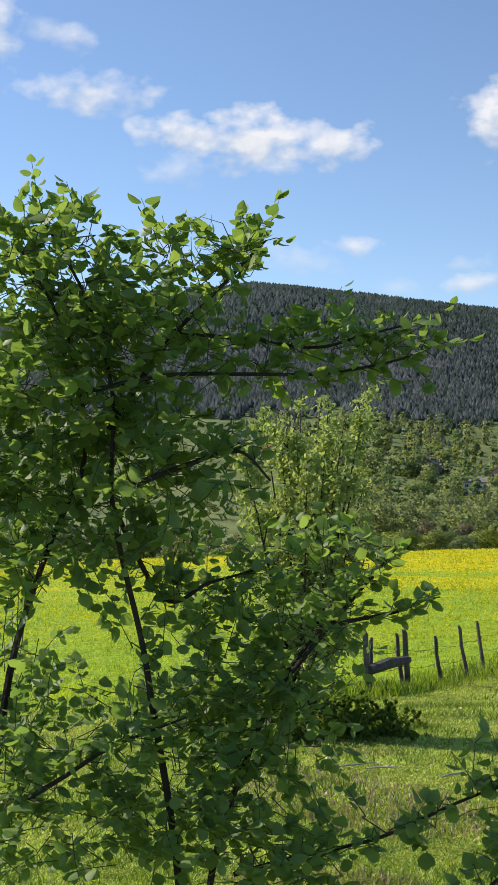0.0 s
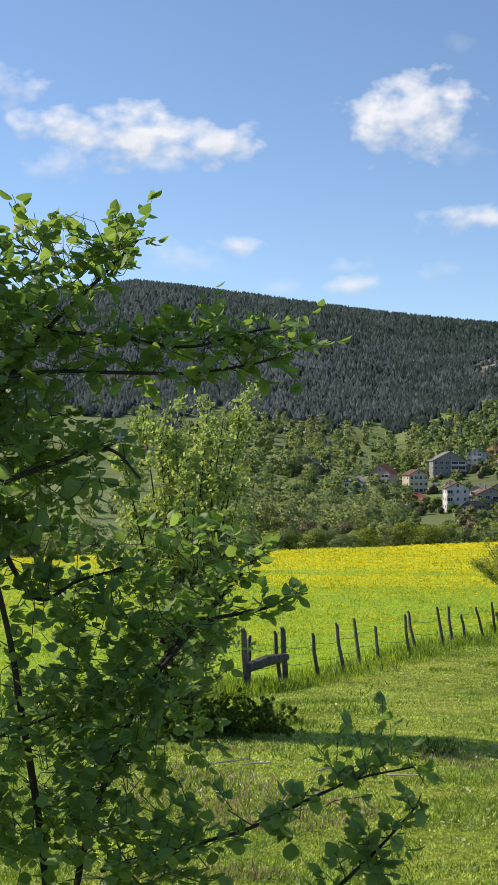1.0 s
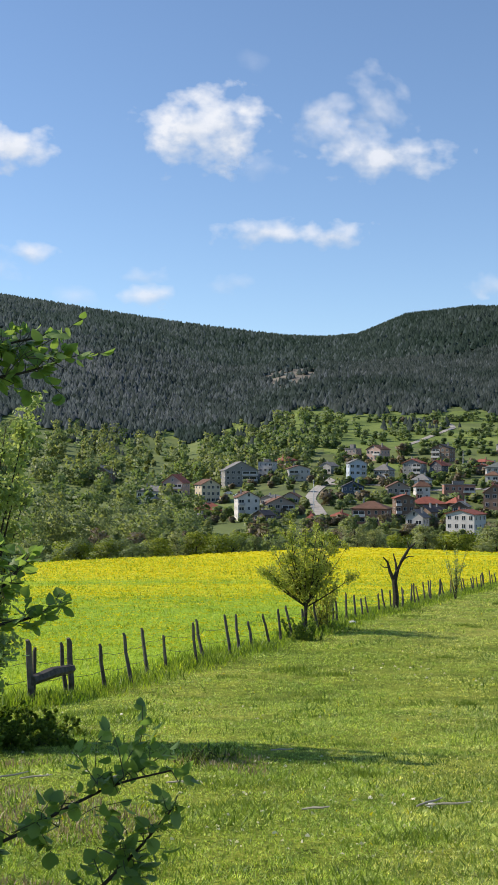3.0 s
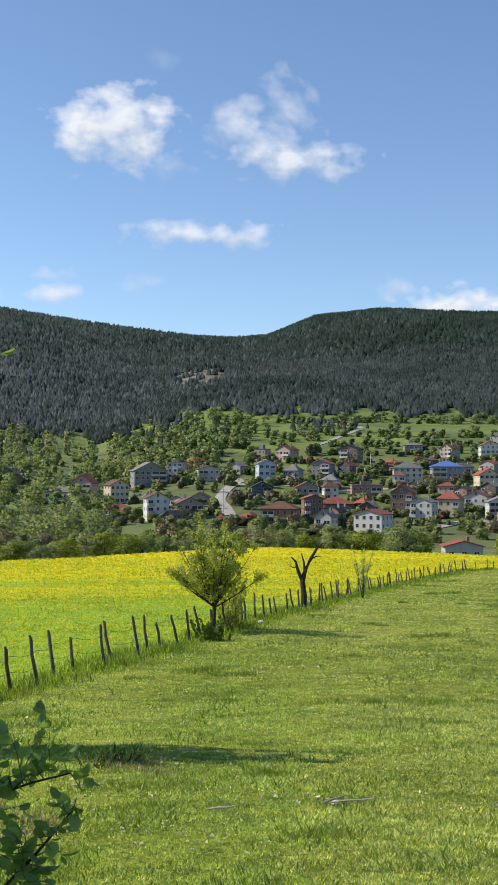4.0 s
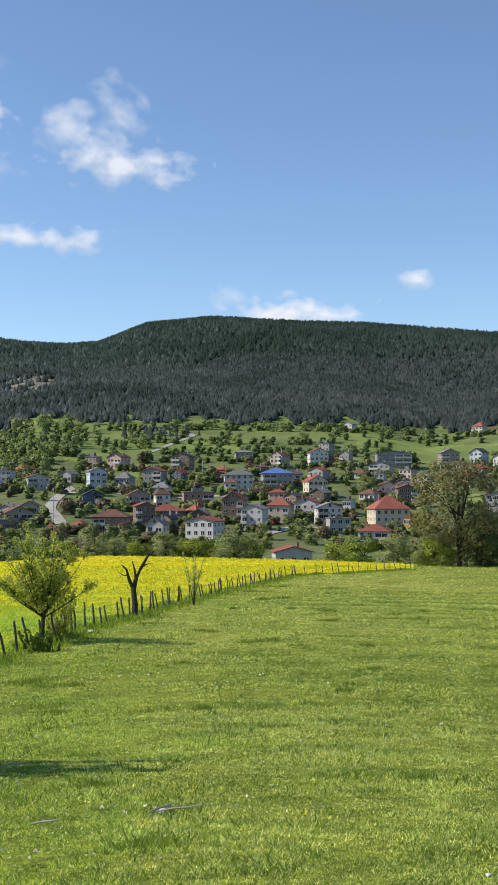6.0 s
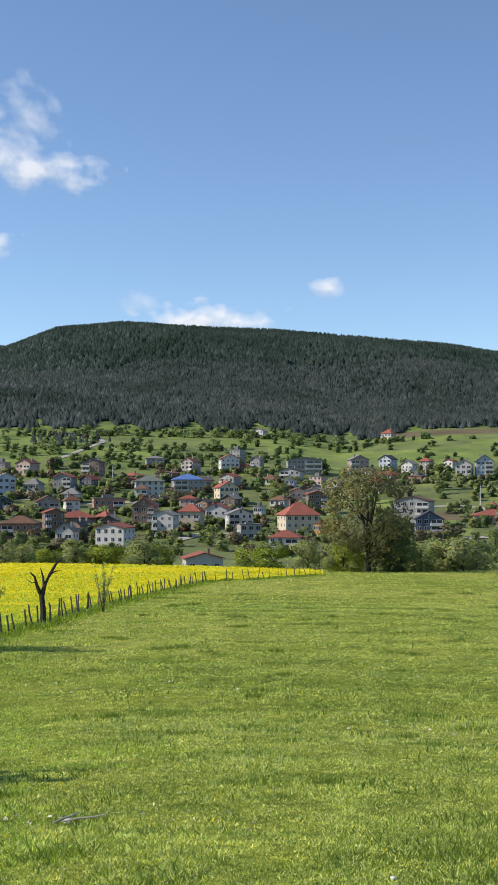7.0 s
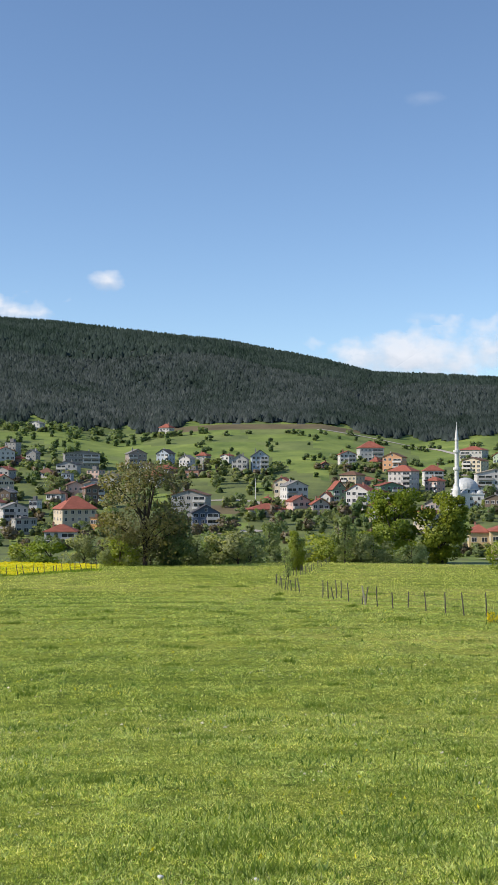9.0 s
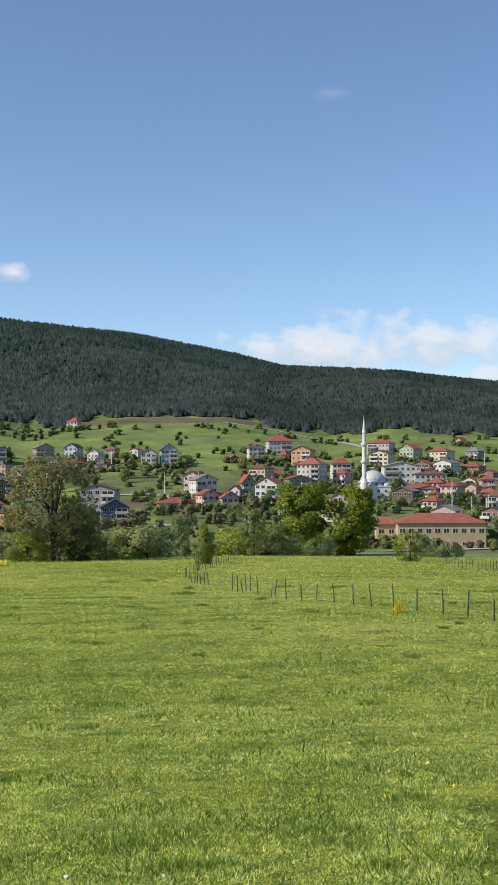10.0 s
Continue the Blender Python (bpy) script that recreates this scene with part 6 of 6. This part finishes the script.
leafy_tree((-0.75, 4.55, -0.58), (
    (0.017, ((-0.36, 0.09, 0.36), (-0.22, 0.08, 1.28), (-0.15, 0.07, 1.64), (-0.02, 0.06, 2.02), (0.12, 0.05, 2.38), (0.05, 0.04, 2.83), (-0.13, 0.04, 3.18))),
    (0.016, ((0.52, -0.01, 0.29), (0.48, -0.02, 0.84), (0.39, -0.03, 1.41), (0.35, -0.03, 1.65), (0.24, -0.04, 2.16), (0.24, -0.05, 2.60), (0.15, -0.06, 2.95), (-0.03, -0.06, 3.29))),
    (0.016, ((0.56, 0.09, 0.25), (0.63, 0.12, 0.75), (0.77, 0.15, 1.17), (0.91, 0.19, 1.46), (1.05, 0.22, 1.64), (1.12, 0.26, 1.77))),
    (0.011, ((0.22, -0.05, 2.47), (0.46, -0.02, 2.82), (0.68, 0.00, 3.05), (0.84, 0.03, 3.22))),
    (0.008, ((0.15, -0.15, 2.61), (0.47, -0.17, 2.67), (0.79, -0.20, 2.67), (1.04, -0.22, 2.67), (1.29, -0.24, 2.71), (1.44, -0.26, 2.76))),
    (0.007, ((0.46, -0.06, 2.85), (0.79, -0.08, 2.81), (1.03, -0.11, 2.78), (1.20, -0.14, 2.82), (1.37, -0.16, 2.86))),
    (0.011, ((0.33, -0.25, 2.25), (0.54, -0.25, 2.33), (0.73, -0.25, 2.38), (0.85, -0.25, 2.27))),
    (0.011, ((0.86, 0.17, 1.39), (1.14, 0.23, 1.71), (1.24, 0.29, 1.81), (1.39, 0.35, 1.97))),
    (0.011, ((1.04, 0.16, 1.65), (1.18, 0.19, 1.69), (1.37, 0.23, 1.72), (1.51, 0.26, 1.77))),
    (0.008, ((0.71, -0.14, 0.78), (0.92, -0.20, 0.86), (1.24, -0.28, 0.96), (1.50, -0.35, 1.10), (1.66, -0.41, 1.18), (1.84, -0.47, 1.23))),
    (0.007, ((1.45, -0.42, 0.69), (1.61, -0.47, 0.85), (1.72, -0.52, 0.98), (1.83, -0.56, 1.12))),
    (0.011, ((-0.31, -0.12, 0.92), (0.04, -0.12, 1.13), (0.25, -0.13, 1.26), (0.53, -0.13, 1.37))),
    (0.011, ((0.23, 0.06, 2.16), (0.43, 0.06, 1.80), (0.61, 0.06, 1.86), (0.79, 0.06, 1.91)))), (
    (-0.06, 0.04, 3.10, 0.25, 0.30, 0.24, 85),
    (0.12, 0.04, 2.92, 0.34, 0.30, 0.20, 80),
    (-0.08, 0.05, 2.60, 0.38, 0.30, 0.31, 105),
    (0.27, -0.05, 2.51, 0.31, 0.30, 0.29, 66),
    (0.46, -0.06, 2.82, 0.22, 0.30, 0.13, 35),
    (0.74, 0.04, 3.15, 0.09, 0.30, 0.08, 20),
    (0.52, 0.04, 3.10, 0.16, 0.30, 0.11, 22),
    (0.05, 0.06, 2.20, 0.45, 0.30, 0.29, 100),
    (0.50, -0.15, 2.27, 0.24, 0.30, 0.19, 28),
    (0.36, 0.06, 2.02, 0.30, 0.30, 0.11, 18),
    (0.74, 0.16, 1.78, 0.25, 0.30, 0.18, 28),
    (1.05, 0.26, 1.68, 0.19, 0.30, 0.16, 30),
    (0.81, 0.17, 1.46, 0.30, 0.30, 0.23, 60),
    (0.35, -0.03, 1.30, 0.57, 0.30, 0.18, 75),
    (0.72, 0.07, 1.19, 0.36, 0.30, 0.22, 65),
    (-0.12, 0.07, 1.53, 0.13, 0.30, 0.13, 16),
    (0.08, -0.02, 0.97, 0.48, 0.30, 0.22, 75),
    (0.63, -0.02, 0.91, 0.37, 0.30, 0.20, 52),
    (0.45, 0.06, 1.66, 0.20, 0.30, 0.11, 10),
    (0.89, -0.12, 0.83, 0.30, 0.30, 0.13, 30),
    (0.52, 0.06, 1.80, 0.25, 0.30, 0.11, 18),
    (-0.06, 0.06, 1.93, 0.22, 0.30, 0.12, 32),
    (-0.19, 0.16, 2.27, 0.14, 0.30, 0.46, 40),
    (1.05, 0.26, 1.91, 0.12, 0.30, 0.12, 14),
    (1.28, 0.26, 1.89, 0.09, 0.30, 0.12, 12),
    (0.95, -0.15, 2.76, 0.30, 0.12, 0.06, 16),
    (1.28, -0.20, 2.78, 0.18, 0.12, 0.05, 13),
    (0.72, -0.10, 2.74, 0.16, 0.14, 0.12, 10),
    (1.30, -0.30, 1.00, 0.30, 0.10, 0.04, 7),
    (1.66, -0.41, 1.20, 0.14, 0.10, 0.04, 7),
    (1.66, -0.50, 0.96, 0.08, 0.10, 0.10, 7),
    (-0.15, 0.08, 1.19, 0.13, 0.30, 0.27, 30)), 1, "dense young tree with oval green leaves beside the path", 11, twigs=1.0)


# ---- small things lying in the meadow ----


def fallen_stick(x, y, length, turn):
    s = thing("stick", x, y, float(ground_z(x, y)) + 0.04, "pale broken stick lying in the grass", "stick", turn=turn)
    bm = bmesh.new()
    tube(bm, [(-length / 2, 0, 0), (-length * 0.1, 0.006, 0.02), (length * 0.2, 0, 0.025), (length / 2, 0.012, 0.04)], [0.009, 0.012, 0.011, 0.006], 6)
    part("shaft", bm, M_PALEWOOD, s)


def field_stone(x, y, size, seed):
    rnd = random.Random(seed)
    bm = bmesh.new()
    bmesh.ops.create_icosphere(bm, subdivisions=2, radius=size)
    for v in bm.verts:
        v.co *= rnd.uniform(0.85, 1.12)
        v.co.z *= 0.6
    me = bpy.data.meshes.new("stone")
    bm.to_mesh(me)
    bm.free()
    me.materials.append(M_STONE)
    o = new("stone", me)
    o.matrix_world = pose(x, y, float(ground_z(x, y)) + size * 0.3, 0, 0, seed * 50)
    tagged(o, "pale stone lying in the short grass", "stone", "stones in the meadow")


fallen_stick(5.06, 9.90, 0.43, -20)
fallen_stick(4.93, 10.02, 0.3, 10)
fallen_stick(3.69, 9.77, 0.25, -30)
for sx, sy, sl, st in ((1.2, 12.9, 0.5, 10), (1.5, 12.7, 0.35, -15), (0.9, 12.6, 0.3, 30), (2.9, 11.7, 0.35, -30), (2.2, 12.2, 0.3, 15), (4.9, 14.5, 0.3, -35)):
    fallen_stick(sx, sy, sl, st)
field_stone(4.97, 10.07, 0.05, 1)
field_stone(19.39, 48.92, 0.16, 2)
field_stone(6.23, 5.79, 0.028, 3)
field_stone(5.78, 6.30, 0.025, 4)
